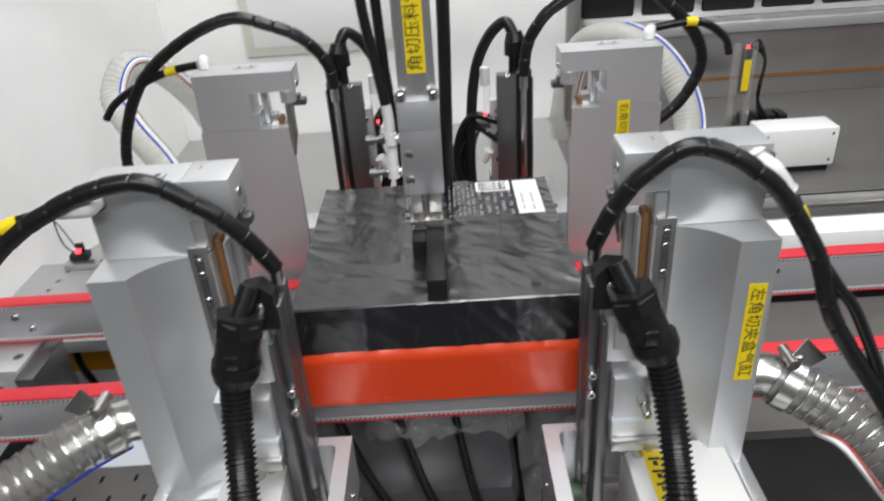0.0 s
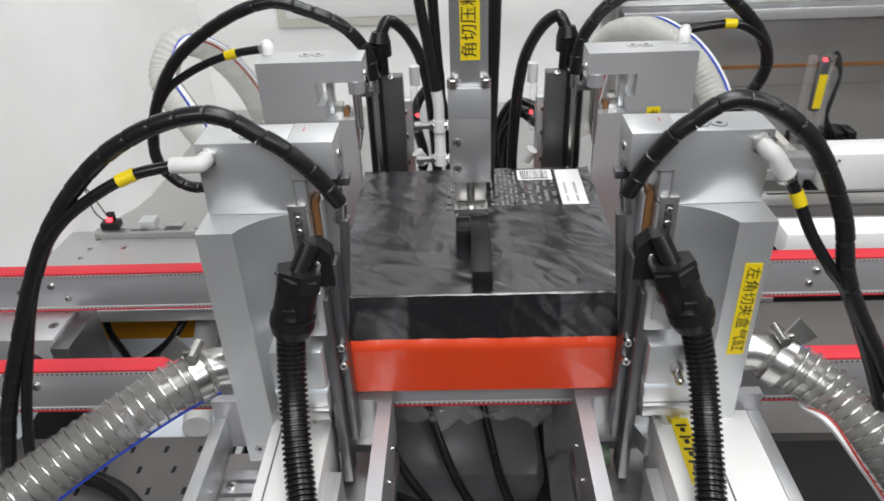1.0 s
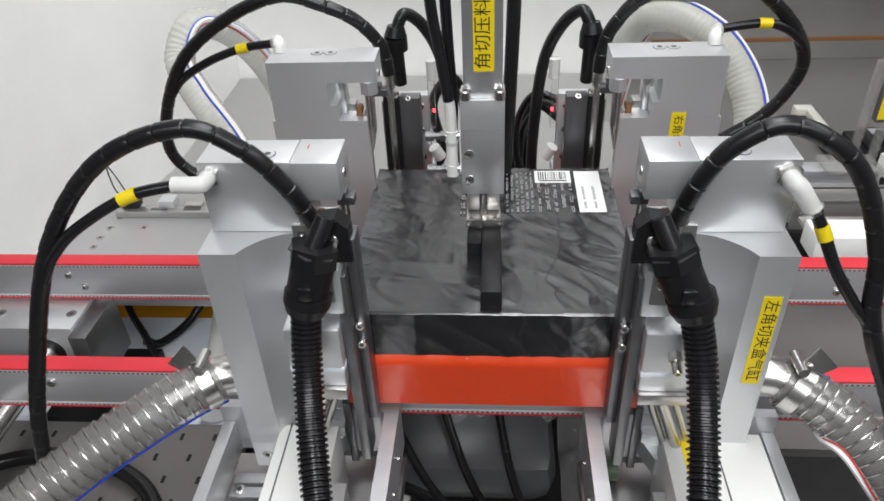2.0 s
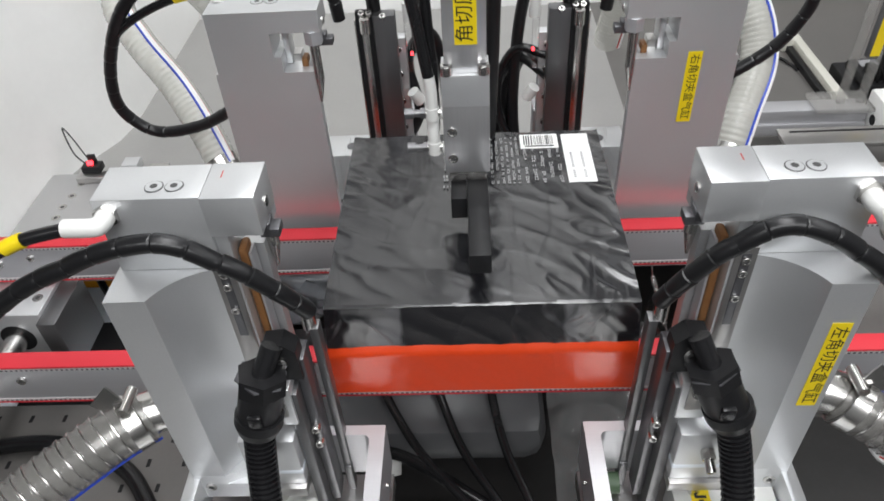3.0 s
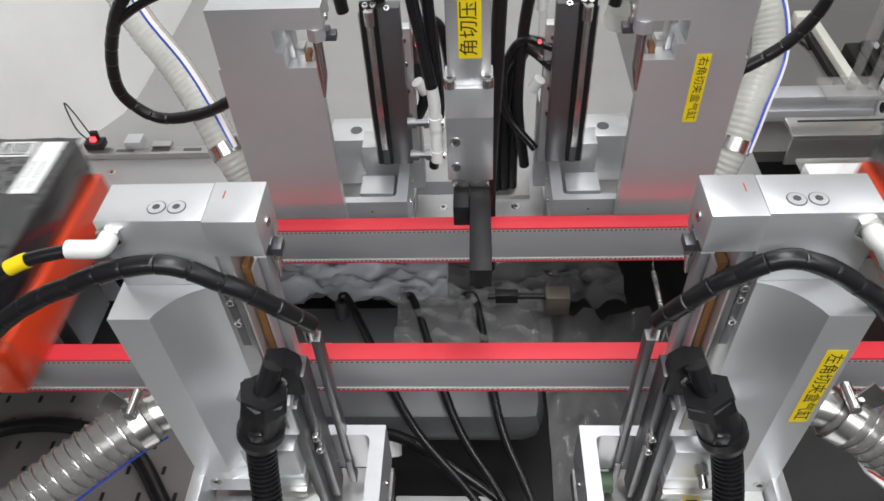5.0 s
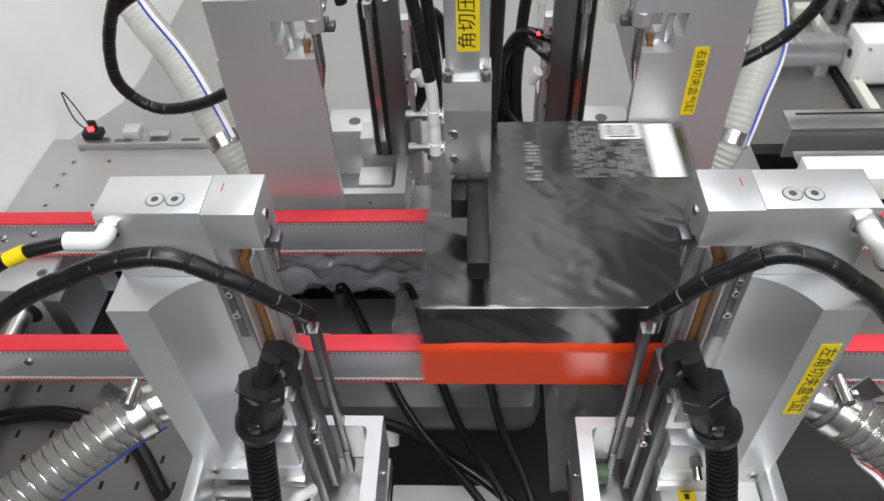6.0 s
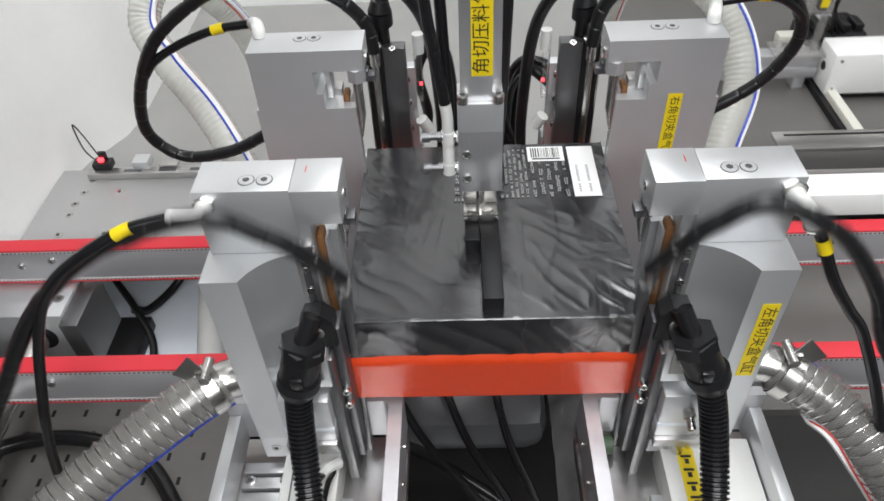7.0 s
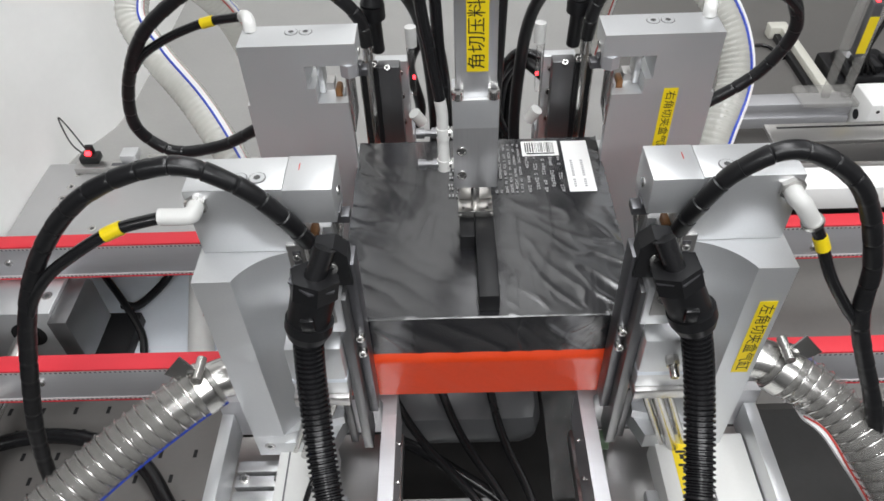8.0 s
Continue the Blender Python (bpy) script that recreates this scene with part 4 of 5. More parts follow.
        cp("hose_clamp", add_rod(B(), c + d * 0.006, c + d * 0.018, 0.0243, n=28, cap=False), STEEL, "steel hose clamp")
        up = Vector((0, 0, 1))
        q = c + d * 0.012 + up * 0.026
        cp("clamp_screw", add_rod(add_box(B(), q - Vector((0.006, 0.005, 0.003)), q + Vector((0.006, 0.005, 0.005)), 0.0015), q + Vector((-0.004, -0.012, 0.003)), q + Vector((-0.004, 0.012, 0.003)), 0.0045), STEEL)
        bm = B()
        w = [bm.verts.new(q + Vector(k)) for k in ((-0.002, 0, 0.004), (0.010, -0.004, 0.018), (0.026, 0.002, 0.002), (0.014, 0.004, -0.004))]
        w2 = [bm.verts.new(x.co + Vector((0.0005, 0.0012, 0))) for x in w]
        bm.faces.new(w), bm.faces.new(w2[::-1])
        for k in range(4):
            bm.faces.new((w[k], w[(k + 1) % 4], w2[(k + 1) % 4], w2[k]))
        cp("clamp_tail", bm, STEEL)
        side = 0.0236
    # coloured stripes that run along the hose
    line = spline(suck[(2 if rear else 1):], 12)
    want = Vector({(-1, -1): (0.1, 0.75, -0.9), (1, -1): (-0.69, -0.53, 0.30), (-1, 1): (-0.75, -0.45, 0.35), (1, 1): (0.8, -0.5, 0.2)}[sx, sy])
    stripes = ((-0.13, BLUE_STRIPE, 0.0013),) if (sx, sy) == (-1, -1) else ((-0.17, BLUE_STRIPE, 0.0016), (0.0, WHITE_STRIPE, 0.0034), (0.19, RED_STRIPE, 0.0009))
    for off, m, w in stripes:
        pts = []
        for q, s, u in rings(line):
            ang = math.atan2(want.dot(u), want.dot(s)) + off * (1 if sx > 0 else -1)
            pts.append(q + side * (math.cos(ang) * s + math.sin(ang) * u))
        cp("hose_stripe", add_tube(B(), pts, w, 6, 1), m)
    # yellow tape with lettering
    if sx > 0:
        text, u, v, z = ("右角切夹盒气缸", 0.1830, 0.0814, 0.155) if rear else ("左角切夹盒气缸", 0.2130, 0.1508, 0.105)
        y = MID + sy * v
        half = 0.039 if rear else 0.046
        part("label", add_box(B(), (u - 0.0070, y, z - half), (u + 0.0070, y - 0.0003, z + half)), YELLOW, column, "yellow label tape with black characters")
        letters(text, 0.0103 if rear else 0.0122, Matrix.Translation((u, y - 0.0005, z)) @ Euler((radians(90), radians(90), 0)).to_matrix().to_4x4(), column, INK)
    return t, slide, bar, column, pieces, cylinder


units = {}
for sx in (-1, 1):
    for sy in (-1, 1):
        units[sx, sy] = corner_unit(sx, sy)


# ---- below and around the belts ----
def vacuum_tank():
    t = thing("vacuum_tank", "translucent white plastic tank with black hoses below the belts, coloured as in shade", "tank")
    # white plastic, its colour darkened for the shade under belts and units
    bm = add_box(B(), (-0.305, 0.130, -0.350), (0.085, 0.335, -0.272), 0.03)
    part("tank_body", bm, TANK_SHADED, t)
    for x, x2 in ((-0.205, -0.019), (-0.112, 0.018), (-0.024, 0.055)):
        k = (x2 - x)
        part("hose_nipple", add_rod(B(), (x, 0.30, -0.285), (x, 0.315, -0.250), 0.010), STEEL_DARK, t)
        part("hose", add_tube(B(), [(x, 0.317, -0.246), (x + 0.004, 0.312, -0.236), (x + 0.02, 0.295, -0.240), (x + 0.6 * k, 0.122, -0.262), (x + 1.0 * k, 0.035, -0.278), (x + 1.4 * k, -0.055, -0.30)], 0.0058), BLACK_RUBBER, t, "black hose")
    part("gauge", add_rod(B(), (-0.125, 0.112, -0.335), (-0.125, 0.130, -0.320), 0.016, n=24), WHITE_PLASTIC, t, "small round gauge")
    part("tank_label", add_box(B(), (-0.262, 0.240, -0.2722), (-0.215, 0.254, -0.2712)), PAPER, t)


vacuum_tank()
slab("machine_tray", (-0.66, -0.6, -0.56), (1.2, 1.2, -0.53), TRAY_DARK, "dark grey machine tray below the belts", "machine tray")


def loose_cable():
    t = thing("loose_cable", "thick black cable lying below the belts", "cable")
    part("cable", add_tube(B(), [(-0.16, 0.13, -0.30), (-0.10, 0.115, -0.30), (-0.03, 0.075, -0.31), (0.04, 0.03, -0.33), (0.12, -0.06, -0.36)], 0.008), BLACK_RUBBER, t)


loose_cable()


def plastic_sheets():
    for x0, x1, y0, y1, z, seed, name in ((0.09, 0.30, 0.03, 0.33, -0.30, 3, "clear_plastic_sheet"), (-0.05, 0.22, 0.338, 0.48, -0.28, 4, "clear_plastic_sheet"), (-0.12, 0.10, 0.20, 0.337, -0.245, 11, "clear_plastic_sheet"), (-0.37, -0.05, 0.338, 0.48, -0.275, 7, "white_plastic_sheet")):
        bm = B()
        n = 26
        off = Vector((seed * 3.1, 0, 0))
        grid = [[bm.verts.new((x0 + (x1 - x0) * i / n, y0 + (y1 - y0) * j / n, z + 0.035 * noise.noise(Vector((i * 0.28, j * 0.28, 0)) + off) + 0.018 * noise.noise(Vector((i * 0.7, j * 0.7, 2)) + off))) for j in range(n + 1)] for i in range(n + 1)]
        for i in range(n):
            for j in range(n):
                bm.faces.new((grid[i][j], grid[i + 1][j], grid[i + 1][j + 1], grid[i][j + 1]))
        white = name.startswith("white")
        tagged(finish(name, bm, PALE_FILM if white else CRUMPLED, 180), f"crumpled {'pale' if white else 'clear'} plastic sheet below the belts", "plastic sheet", "plastic sheets")


plastic_sheets()


def carton():
    t = thing("white_carton", "white carton with dark printed marks below the belts", "carton")
    part("carton_body", add_box(B(), (-0.125, -0.03, -0.53), (0.03, 0.10, -0.43), 0.003), PAPER, t)
    for x, w in ((-0.118, 0.022), (-0.085, 0.026), (-0.052, 0.026)):
        part("printed_mark", add_box(add_box(add_box(B(), (x, 0.045, -0.4302), (x + w, 0.049, -0.4296)), (x, 0.032, -0.4302), (x + w, 0.036, -0.4296)), (x + w * 0.4, 0.022, -0.4302), (x + w * 0.6, 0.056, -0.4296)), INK, t)


carton()


def brown_block():
    t = thing("wooden_block", "dull grey-brown block with a black rod below the rear belt", "block")
    part("block", add_box(B(), (0.086, 0.245, -0.20), (0.118, 0.268, -0.165), 0.002), TAUPE, t)
    part("rod", add_rod(B(), (0.01, 0.258, -0.175), (0.086, 0.258, -0.175), 0.004), BLACK_BAR, t)
    part("rod_head", add_box(B(), (0.02, 0.252, -0.183), (0.05, 0.264, -0.167), 0.001), BLACK_BAR, t)


brown_block()


def tension_spring():
    t = thing("tension_spring", "thin bright steel tension spring between the belts", "spring")
    part("coil", add_helix(B(), [(0.203, 0.206, -0.072), (0.202, 0.17, -0.071), (0.201, 0.130, -0.072)], 0.0026, 0.0026, 0.0007, 5, steps=10), STEEL, t)
    part("hook", add_tube(B(), [(0.203, 0.206, -0.072), (0.203, 0.214, -0.068), (0.203, 0.219, -0.058)], 0.0008, 6), STEEL, t)
    part("hook", add_tube(B(), [(0.201, 0.130, -0.072), (0.201, 0.10, -0.068), (0.201, 0.049, -0.056)], 0.0008, 6), STEEL, t)


tension_spring()


def shaft_support():
    t = thing("shaft_support", "machined aluminium block that holds a polished shaft", "bearing block")
    bm = B()
    add_box(bm, (-0.63, 0.157, -0.145), (-0.507, 0.255, -0.06), 0.0015)
    part("bearing_block", bm, ALU, t)
    part("side_block", add_box(B(), (-0.5068, 0.145, -0.145), (-0.484, 0.225, -0.064), 0.0015), SLIDE_GREY, t, "dark grey ground steel plate")
    part("bore", add_rod(B(), (-0.546, 0.1562, -0.098), (-0.546, 0.1575, -0.098), 0.0205, n=32), BLACK_BAR, t)
    part("shaft", add_rod(B(), (-0.546, -0.35, -0.098), (-0.546, 0.1560, -0.098), 0.0125, n=32), STEEL, t, "polished round shaft")
    for x, y in ((-0.519, 0.185), (-0.519, 0.235), (-0.61, 0.185)):
        part("screw", add_bolt(B(), (x, y, -0.0602), (0, 0, 1), 0.0062, 0.001), STEEL, t)


shaft_support()


def perforated_plate():
    t = thing("perforated_plate", "grey steel plate with rows of dark slots below the belts", "machine plate", kind="structure")
    part("plate", add_box(B(), (-0.66, -0.45, -0.222), (-0.31, 0.135, -0.20), 0.001), DECK, t)
    bm = B()
    for i in range(8):
        for j in range(12):
            x, y = -0.64 + i * 0.042 + 0.02 * (j % 2), 0.115 - j * 0.032
            if x < -0.33:
                add_box(bm, (x - 0.0022, y - 0.006, -0.2000), (x + 0.0022, y + 0.004, -0.1996))
    tagged(part("slots", bm, BLACK_BAR, t), kind="stuff")


perforated_plate()


def loop_cable():
    t = thing("loop_cable", "black cable looped on the perforated plate", "cable")
    part("cable", add_tube(B(), [(-0.68, 0.0, -0.19), (-0.60, 0.055, -0.188), (-0.53, 0.07, -0.186), (-0.46, 0.06, -0.186), (-0.40, 0.03, -0.188), (-0.35, -0.03, -0.19)], 0.0095), BLACK_RUBBER, t)


loop_cable()


def under_deck():
    slab("pale_sheet", (-0.66, 0.14, -0.246), (-0.31, 0.386, -0.240), PALE_BLUE, "pale blue plastic sheet below the deck", "sheet")
    slab("dark_pan", (-0.60, 0.14, -0.2395), (-0.487, 0.292, -0.218), BLACK_BAR, "dark steel pan under the bearing block", "pan", 0.002)
    t = thing("amber_panel", "amber acrylic panel below the deck plate", "panel")
    part("panel", add_box(B(), (-0.67, 0.450, -0.33), (-0.31, 0.458, -0.248), 0.001), AMBER, t)
    t = thing("white_pipe", "white plastic pipe below the deck plate", "pipe")
    part("pipe", add_rod(B(), (-0.425, 0.40, -0.220), (-0.372, 0.17, -0.220), 0.018, n=28), WHITE_PLASTIC, t)
    t = thing("thin_cables", "thin black cables hanging below the deck plate", "cable")
    part("cable", add_tube(B(), [(-0.585, 0.40, -0.18), (-0.565, 0.365, -0.208), (-0.515, 0.305, -0.211), (-0.475, 0.25, -0.222), (-0.460, 0.19, -0.232)], 0.0055), BLACK_RUBBER, t)
    part("cable", add_tube(B(), [(-0.445, 0.40, -0.19), (-0.470, 0.36, -0.222), (-0.500, 0.315, -0.228), (-0.515, 0.30, -0.211)], 0.0065), BLACK_RUBBER, t)


under_deck()


slab("side_tray", (0.29, 0.052, -0.134), (1.3, 0.289, -0.122), DECK, "scuffed dull steel tray between the belts", "tray")


# ---- behind, to the side of the station ----
def side_channel():
    t = thing("steel_channel", "bright folded steel channel with a slot, behind the belts", "channel")
    part("channel_top", add_box(B(), (0.425, 0.432, -0.056), (1.25, 0.475, -0.05), 0.001), STAINLESS, t)
    part("channel_face", add_box(B(), (0.425, 0.432, -0.10), (1.25, 0.437, -0.0562), 0.001), STAINLESS, t)
    part("channel_slot", add_box(B(), (0.44, 0.463, -0.0502), (1.2, 0.467, -0.0496)), BLACK_BAR, t)


side_channel()


def side_rail():
    t = thing("side_guide", "white painted guide rail beside the rear belt", "guide rail")
    part("guide", add_box(B(), (0.40, 0.295, -0.055), (1.3, 0.338, -0.02), 0.002), WHITE_PAINT, t)
    part("guide_lip", add_box(B(), (0.40, 0.338, -0.035), (1.3, 0.36, -0.03), 0.001), STAINLESS, t)


side_rail()


def deck_strip():
    t = thing("deck_strip", "pale edge strip with a black lip on the steel deck", "strip")
    part("strip", add_box(B(), (0.605, 0.56, -0.142), (0.621, 0.90, -0.118), 0.002), PALE_STRIP, t)
    part("lip", add_box(B(), (0.594, 0.56, -0.142), (0.6048, 0.89, -0.130), 0.001), BLACK_BAR, t)
    part("foot", add_box(B(), (0.585, 0.875, -0.142), (0.621, 0.90, -0.117), 0.003), PALE_STRIP, t)


deck_strip()


def carriage():
    """The beam with a white end box that runs to and fro over the steel deck; built with its front at y = 0."""
    t = thing("feeding_carriage", "aluminium beam carriage with a white end box on the steel deck", "carriage")
    case = part("end_box", add_box(B(), (0.600, 0.0, -0.128), (0.745, 0.062, -0.052), 0.004), WHITE_PAINT, t, "white painted end box")
    for x in (0.612, 0.733):
        for z in (-0.116, -0.064):
            part("corner_screw", add_bolt(B(), (x, 0.0, z), (0, -1, 0), 0.0028, 0.0008), STEEL, case)
    part("cable_hole", add_rod(B(), (0.6003, 0.030, -0.088), (0.5995, 0.030, -0.088), 0.008, n=20), BLACK_BAR, case)
    part("runner", add_box(B(), (0.625, 0.010, -0.142), (0.74, 0.055, -0.1282), 0.001), BLACK_BAR, t)
    part("beam", add_box(add_box(B(), (0.30, 0.040, -0.118), (0.598, 0.075, -0.098), 0.002), (0.30, 0.044, -0.0978), (0.598, 0.075, -0.076), 0.002), ALU_RAIL, t, "grooved aluminium beam")
    part("beam_foot", add_box(B(), (0.565, 0.046, -0.142), (0.585, 0.070, -0.1182), 0.001), ALU, t)
    part("stand_plate", add_box(B(), (0.515, 0.030, -0.0755), (0.600, 0.085, -0.068), 0.002), CLEAR_HOSE, t, "clear acrylic plate")
    for x in (0.548, 0.578):
        part("stand_post", add_box(B(), (x, 0.046, -0.068), (x + 0.011, 0.056, 0.10), 0.001), CLEAR_HOSE, t, "clear acrylic post")
    part("sensor", add_box(B(), (0.560, 0.030, 0.012), (0.574, 0.045, 0.095), 0.002), STEEL_DARK, t)
    part("tag", add_box(B(), (0.5605, 0.029, 0.018), (0.5735, 0.0298, 0.075)), YELLOW, t, "yellow tag")
    part("lamp", add_rod(B(), (0.567, 0.037, 0.095), (0.567, 0.037, 0.099), 0.003), RED_LED, t, "red signal lamp")
    for k in range(3):
        part("wire", add_tube(B(), [(0.572, 0.045 + k * 0.004, 0.09), (0.595, 0.06, 0.10 - k * 0.008), (0.625, 0.09, 0.05), (0.635, 0.12, -0.03), (0.66 + k * 0.012, 0.15, -0.095)], 0.003, 8), BLACK_RUBBER, t)
    amp = part("amplifier", add_box(add_box(B(), (0.632, 0.13, -0.142), (0.735, 0.26, -0.112), 0.006), (0.642, 0.14, -0.1118), (0.725, 0.235, -0.092), 0.008), BLACK_BAR, t, "black sensor amplifier case")
    for k in range(3):
        part("connector", add_box(B(), (0.652 + k * 0.024, 0.15, -0.0918), (0.668 + k * 0.024, 0.19, -0.078), 0.002), BLACK_PLASTIC, amp)
    part("amplifier_label", add_box(B(), (0.655, 0.200, -0.0919), (0.685, 0.222, -0.0914)), GREY_INK, amp)
    return t


feeder = carriage()


def deck_cable():
    t = thing("deck_cable", "thin black cable lying on the steel deck", "cable")
    part("cable", add_tube(B(), [(0.40, 0.80, -0.139), (0.47, 0.83, -0.139), (0.56, 0.85, -0.138), (0.585, 0.82, -0.139), (0.59, 0.80, -0.139)], 0.003, 8), BLACK_RUBBER, t)


deck_cable()


def steel_machine():
    t = thing("stainless_machine", "stainless steel machine with dark openings behind the station", "machine")
    part("front_sheet", add_box(B(), (0.33, 1.20, -0.142), (2.2, 1.24, 0.018), 0.002), STAINLESS, t)
    part("edge_rail", add_box(B(), (0.36, 1.185, 0.018), (2.2, 1.24, 0.044), 0.003), ALU, t)
    part("copper_strip", add_box(B(), (0.36, 1.195, -0.098), (2.2, 1.1995, -0.090)), BROWN, t)
    part("upper_sheet", add_box(B(), (0.33, 1.24, 0.044), (2.2, 1.26, 0.6), 0.002), STAINLESS, t)
    for k in range(7):
        part("opening", add_box(B(), (0.355 + k * 0.142, 1.232, 0.060), (0.478 + k * 0.142, 1.2398, 0.19), 0.006), BLACK_BAR, t, "dark window opening")
    part("post", add_box(B(), (0.30, 1.12, -0.142), (0.329, 1.2, 0.9), 0.002), STAINLESS, t)


steel_machine()


def wall_notice():
    t = thing("wall_notice", "white paper notice in a clear sleeve on the guard panel", "notice")
    part("sleeve", add_box(B(), (-0.42, 1.128, 0.05), (-0.07, 1.132, 0.40), 0.001), PALE_STRIP, t)
    part("sheet", add_box(B(), (-0.40, 1.126, 0.07), (-0.09, 1.1278, 0.38), 0.0004), PAPER, t)


wall_notice()


def cable_bundle():
    t = thing("cable_bundle", "bundle of black cables standing on the deck behind the box", "cable bundle")
    for k, (x, y) in enumerate(((0.022, 0.40), (0.034, 0.402), (0.046, 0.405))):
        part("cable", add_tube(B(), [(x, y, -0.12), (x, y, 0.0), (x + 0.005, y - 0.01, 0.08 + 0.01 * k), (x + 0.03, y - 0.03, 0.13), (x + 0.065, y - 0.05, 0.115 - 0.02 * k)], 0.007), BLACK_WRAP, t)
    part("cable", add_tube(B(), [(0.085, 0.35, 0.14), (0.05, 0.36, 0.145), (0.03, 0.37, 0.10), (0.035, 0.37, 0.04), (0.07, 0.35, 0.0)], 0.005), BLACK_RUBBER, t)
    part("cable", add_tube(B(), [(-0.085, 0.37, 0.02), (-0.065, 0.36, 0.07), (-0.075, 0.37, 0.13), (-0.05, 0.38, 0.16), (-0.035, 0.39, 0.10), (-0.03, 0.4, -0.1)], 0.0065), BLACK_WRAP, t)
    part("bundle_plate", add_box(B(), (-0.01, 0.385, -0.1148), (0.07, 0.425, -0.108), 0.001), STAINLESS, t)


cable_bundle()


def swing(sx, old, now, angle):
    """A turn in the upright plane across the station: the joint old (u, z) goes to now; a positive angle lifts the outer end."""
    return Matrix.Translation((sx * now[0], 0, now[1])) @ pose(0, 0, 0, 0, -sx * angle, 0) @ Matrix.Translation((-sx * old[0], 0, -old[1]))


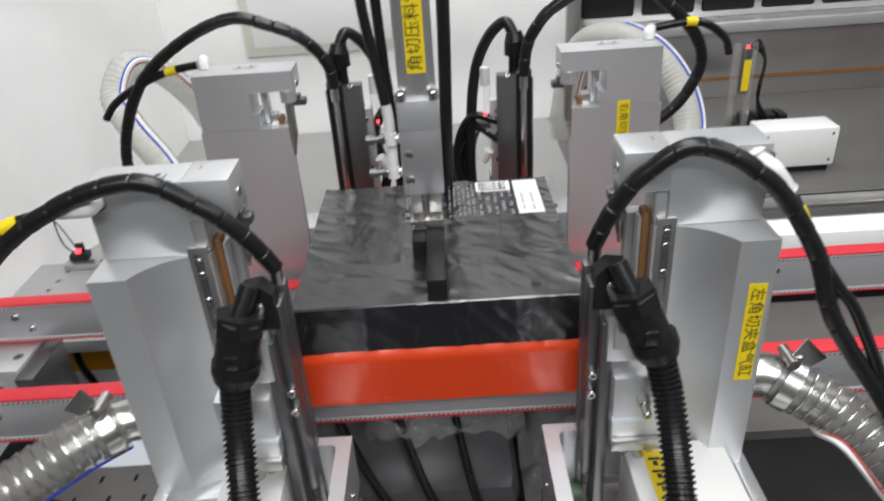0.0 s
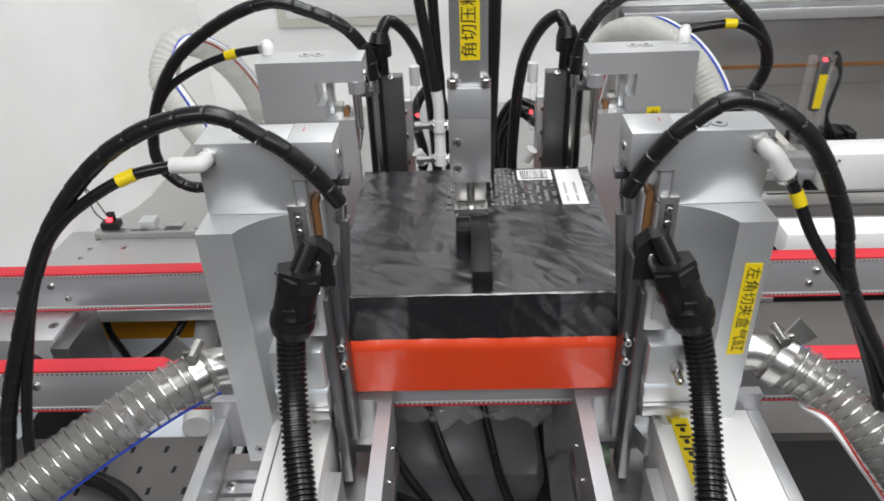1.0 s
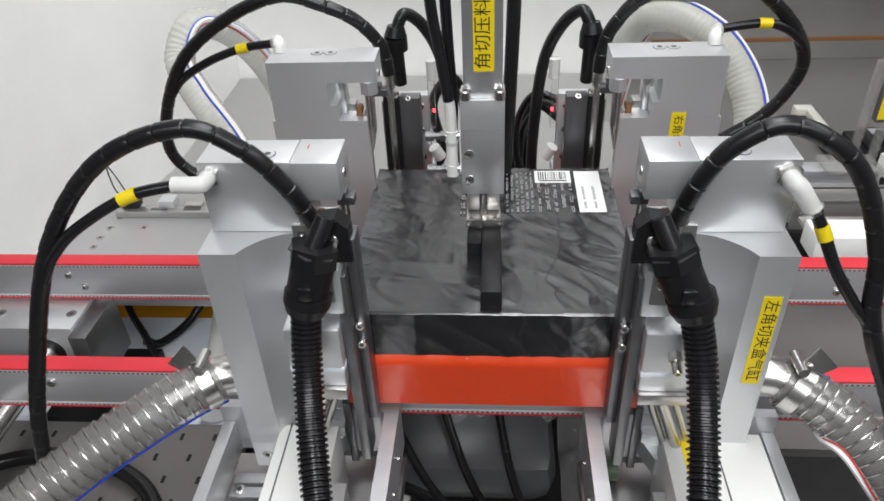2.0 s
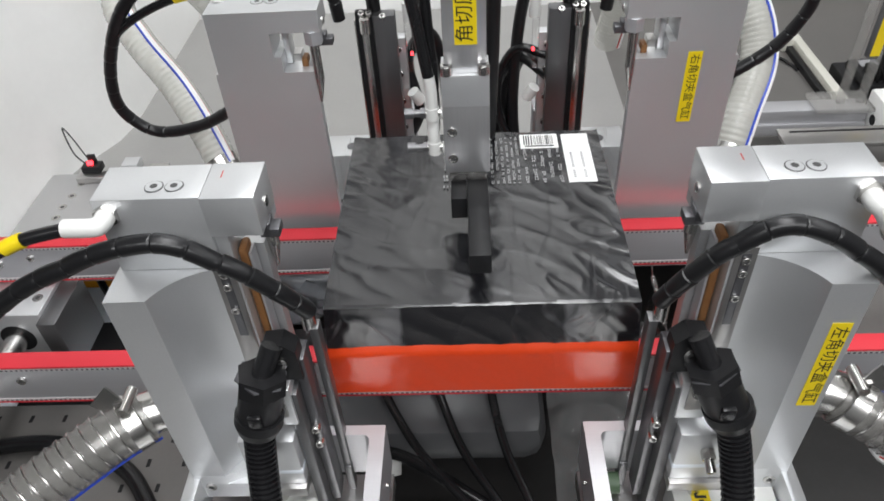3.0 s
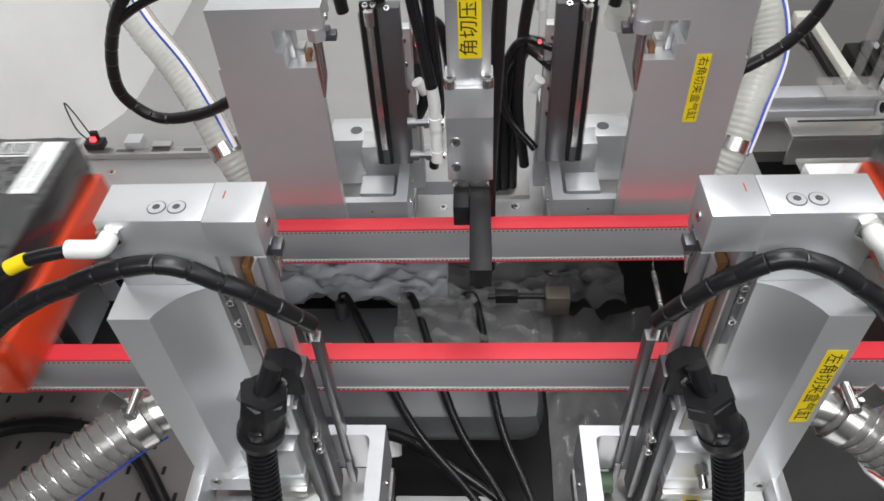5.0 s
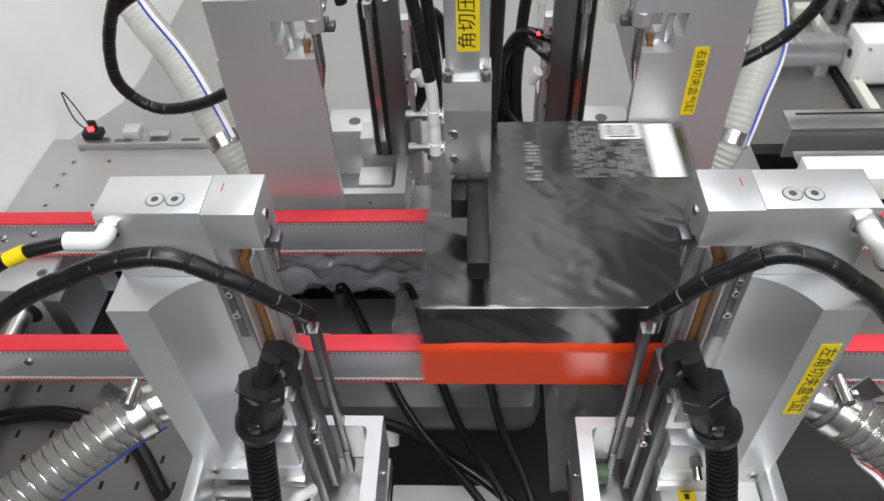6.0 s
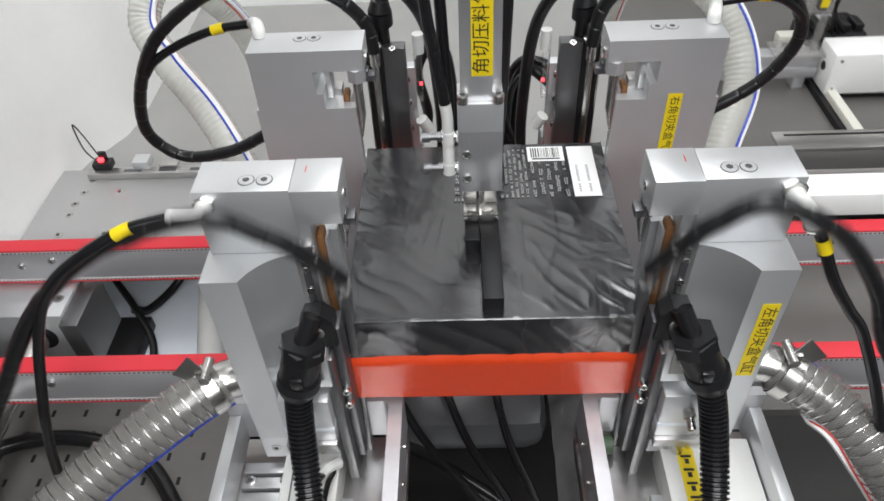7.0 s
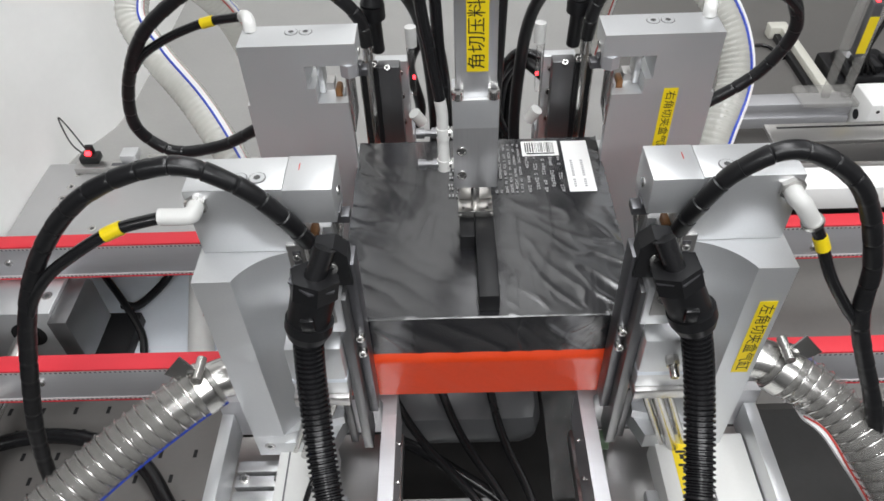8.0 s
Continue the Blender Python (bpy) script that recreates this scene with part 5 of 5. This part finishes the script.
def motions():
    """All that moves: boxes, corner units, knife slides, sealing bars and the pressing foot."""
    by = 0.1215
    walk(box_out, [(s, pose(x, by, 0)) for s, x in ((0, 0), (3.72, 0), (3.8, -0.014), (3.9, -0.061), (4.0, -0.106), (4.1, -0.152), (4.2, -0.196), (5.3, -0.70), (6.5, -1.15), (8, -1.2))])
    walk(box_in, [(s, pose(x, by, 0)) for s, x in ((0, 1.5), (2.5, 1.5), (4.0, 0.99), (5.3, 0.411), (5.5, 0.321), (5.6, 0.267), (5.7, 0.216), (5.8, 0.171), (5.9, 0.126), (6.0, 0.081), (6.1, 0.035), (6.17, 0.004), (6.22, 0), (8, 0))])
    for (sx, sy), (t, slide, bar, column, pieces, cylinder) in units.items():
        away = lambda k: pose(0, sy * OPEN_V * k, 0)
        walk(t, [(s, away(k)) for s, k in ((0, 1), (0.30, 1), (0.345, 0.5), (0.39, 0), (2.2, 0), (2.5, 1), (6.6, 1), (6.68, 0.6), (6.76, 0.06), (6.8, 0), (8, 0))])
        wide = lambda k: pose(sx * OPEN_U * k, 0, 0)
        walk(column, [(s, wide(k)) for s, k in ((0, 1), (0.52, 1), (0.56, 0.5), (0.60, 0), (2.0, 0), (2.3, 1), (6.82, 1), (6.9, 0.5), (6.98, 0), (8, 0))])
        # the slide: seconds, inward, up
        if sy < 0:
            lifts = ((0, 0.009, 0.028), (0.3, 0.009, 0.029), (1.42, 0.009, 0.029), (1.5, 0.017, 0.051), (1.58, 0.025, 0.073), (2.0, 0.025, 0.073), (2.2, 0.009, 0.029), (2.5, -0.004, -0.006), (4.2, -0.005, -0.008), (5.3, -0.007, -0.014), (6.6, -0.007, -0.014), (6.78, 0, 0), (7.72, 0, 0), (7.8, 0.012, 0.036), (7.88, 0.025, 0.073), (8, 0.025, 0.073))
        else:
            lifts = ((0, 0, 0), (1.42, 0, 0), (1.58, 0, -0.03), (2.0, 0, -0.03), (2.2, 0, 0), (7.72, 0, 0), (7.88, 0, -0.03), (8, 0, -0.03))
        walk(slide, [(s, pose(-sx * u, 0, z)) for s, u, z in lifts])
        if cylinder:
            walk(cylinder, [(s, pose(-sx * 0.009 * k, 0, 0.044 * k)) for s, k in ((0, 1), (2.0, 1), (2.45, 0), (8, 0))])
        low, high = pose(-sx * 0.010, 0, -0.056) if sy < 0 else pose(0, 0, 0), pose(0, 0, 0)
        inner = pose(0, 0, 0) if sy > 0 else swing(sx, (0.1355, -0.08), (0.1355, -0.08), 5.2)
        first = pose(-sx * 0.015, 0, -0.024) if sy < 0 else low
        times = lambda a, b, c, d: [(0, d), (0.62, d), (0.73, b), (1.12, b), (1.25, c), (2.0, c), (2.3, a), (6.98, a), (7.08, b), (7.5, b), (7.62, c), (8, c)]
        walk(bar, times(low, inner, high, first))
        if sy > 0:
            walk(pieces[0][0], [(s, pose(sx * 0.026 * k, 0, 0)) for s, k in ((0, 0), (2.0, 0), (2.3, 1), (6.82, 1), (6.98, 0), (8, 0))])
            continue
        # the cable follows its bar in three pieces, each turning a little at its joint
        lows, ins, firsts = Vector((-0.012, 0, -0.055)), Vector((-0.025, 0, 0)), Vector((-0.016, 0, -0.024))
        rows = [[], [], []]
        for k, ((ob, joint), a, b, c) in enumerate(zip(pieces, (-9, 3, 17), (-10, 2, 6), (-7, 2, 11))):
            old = Vector((joint[0], 0, joint[2]))
            rows[0].append(swing(sx, (old.x, old.z), ((old + lows).x, (old + lows).z), a))
            rows[1].append(swing(sx, (old.x, old.z), ((old + ins).x, (old + ins).z), b))
            rows[2].append(swing(sx, (old.x, old.z), ((old + firsts).x, (old + firsts).z), c))
            if k < 2:
                nxt = pieces[k + 1][1]
                arm = Vector((nxt[0] - old.x, 0, nxt[2] - old.z))
                for r, (turn, which) in enumerate(((a, lows), (b, ins), (c, firsts))):
                    p, q = math.cos(radians(turn)), math.sin(radians(turn))
                    which += Vector((p * arm.x - q * arm.z - arm.x, 0, q * arm.x + p * arm.z - arm.z))
            walk(ob, times(rows[0][-1], rows[1][-1], high, rows[2][-1]))
    # the feeding carriage goes out and back once in each cycle
    run = [(0, 0.735), (0.3, 0.769), (0.62, 0.687), (0.82, 0.623), (1.02, 0.598), (1.12, 0.574), (1.42, 0.525), (1.7, 0.517), (5.7, 0.517), (6.0, 0.647), (6.15, 0.70), (6.3, 0.715), (6.7, 0.769), (7.0, 0.687), (7.2, 0.623), (7.4, 0.598), (7.5, 0.574), (7.8, 0.525), (8, 0.517)]
    walk(feeder, [(s, pose(0, y, 0)) for s, y in run])
    drop = lambda k: pose(0, 0, -0.028 * k)
    walk(press_foot, [(s, drop(k)) for s, k in ((0, 1), (2.1, 1), (2.5, 0), (6.24, 0), (6.3, 0.35), (6.4, 1), (8, 1))])


motions()
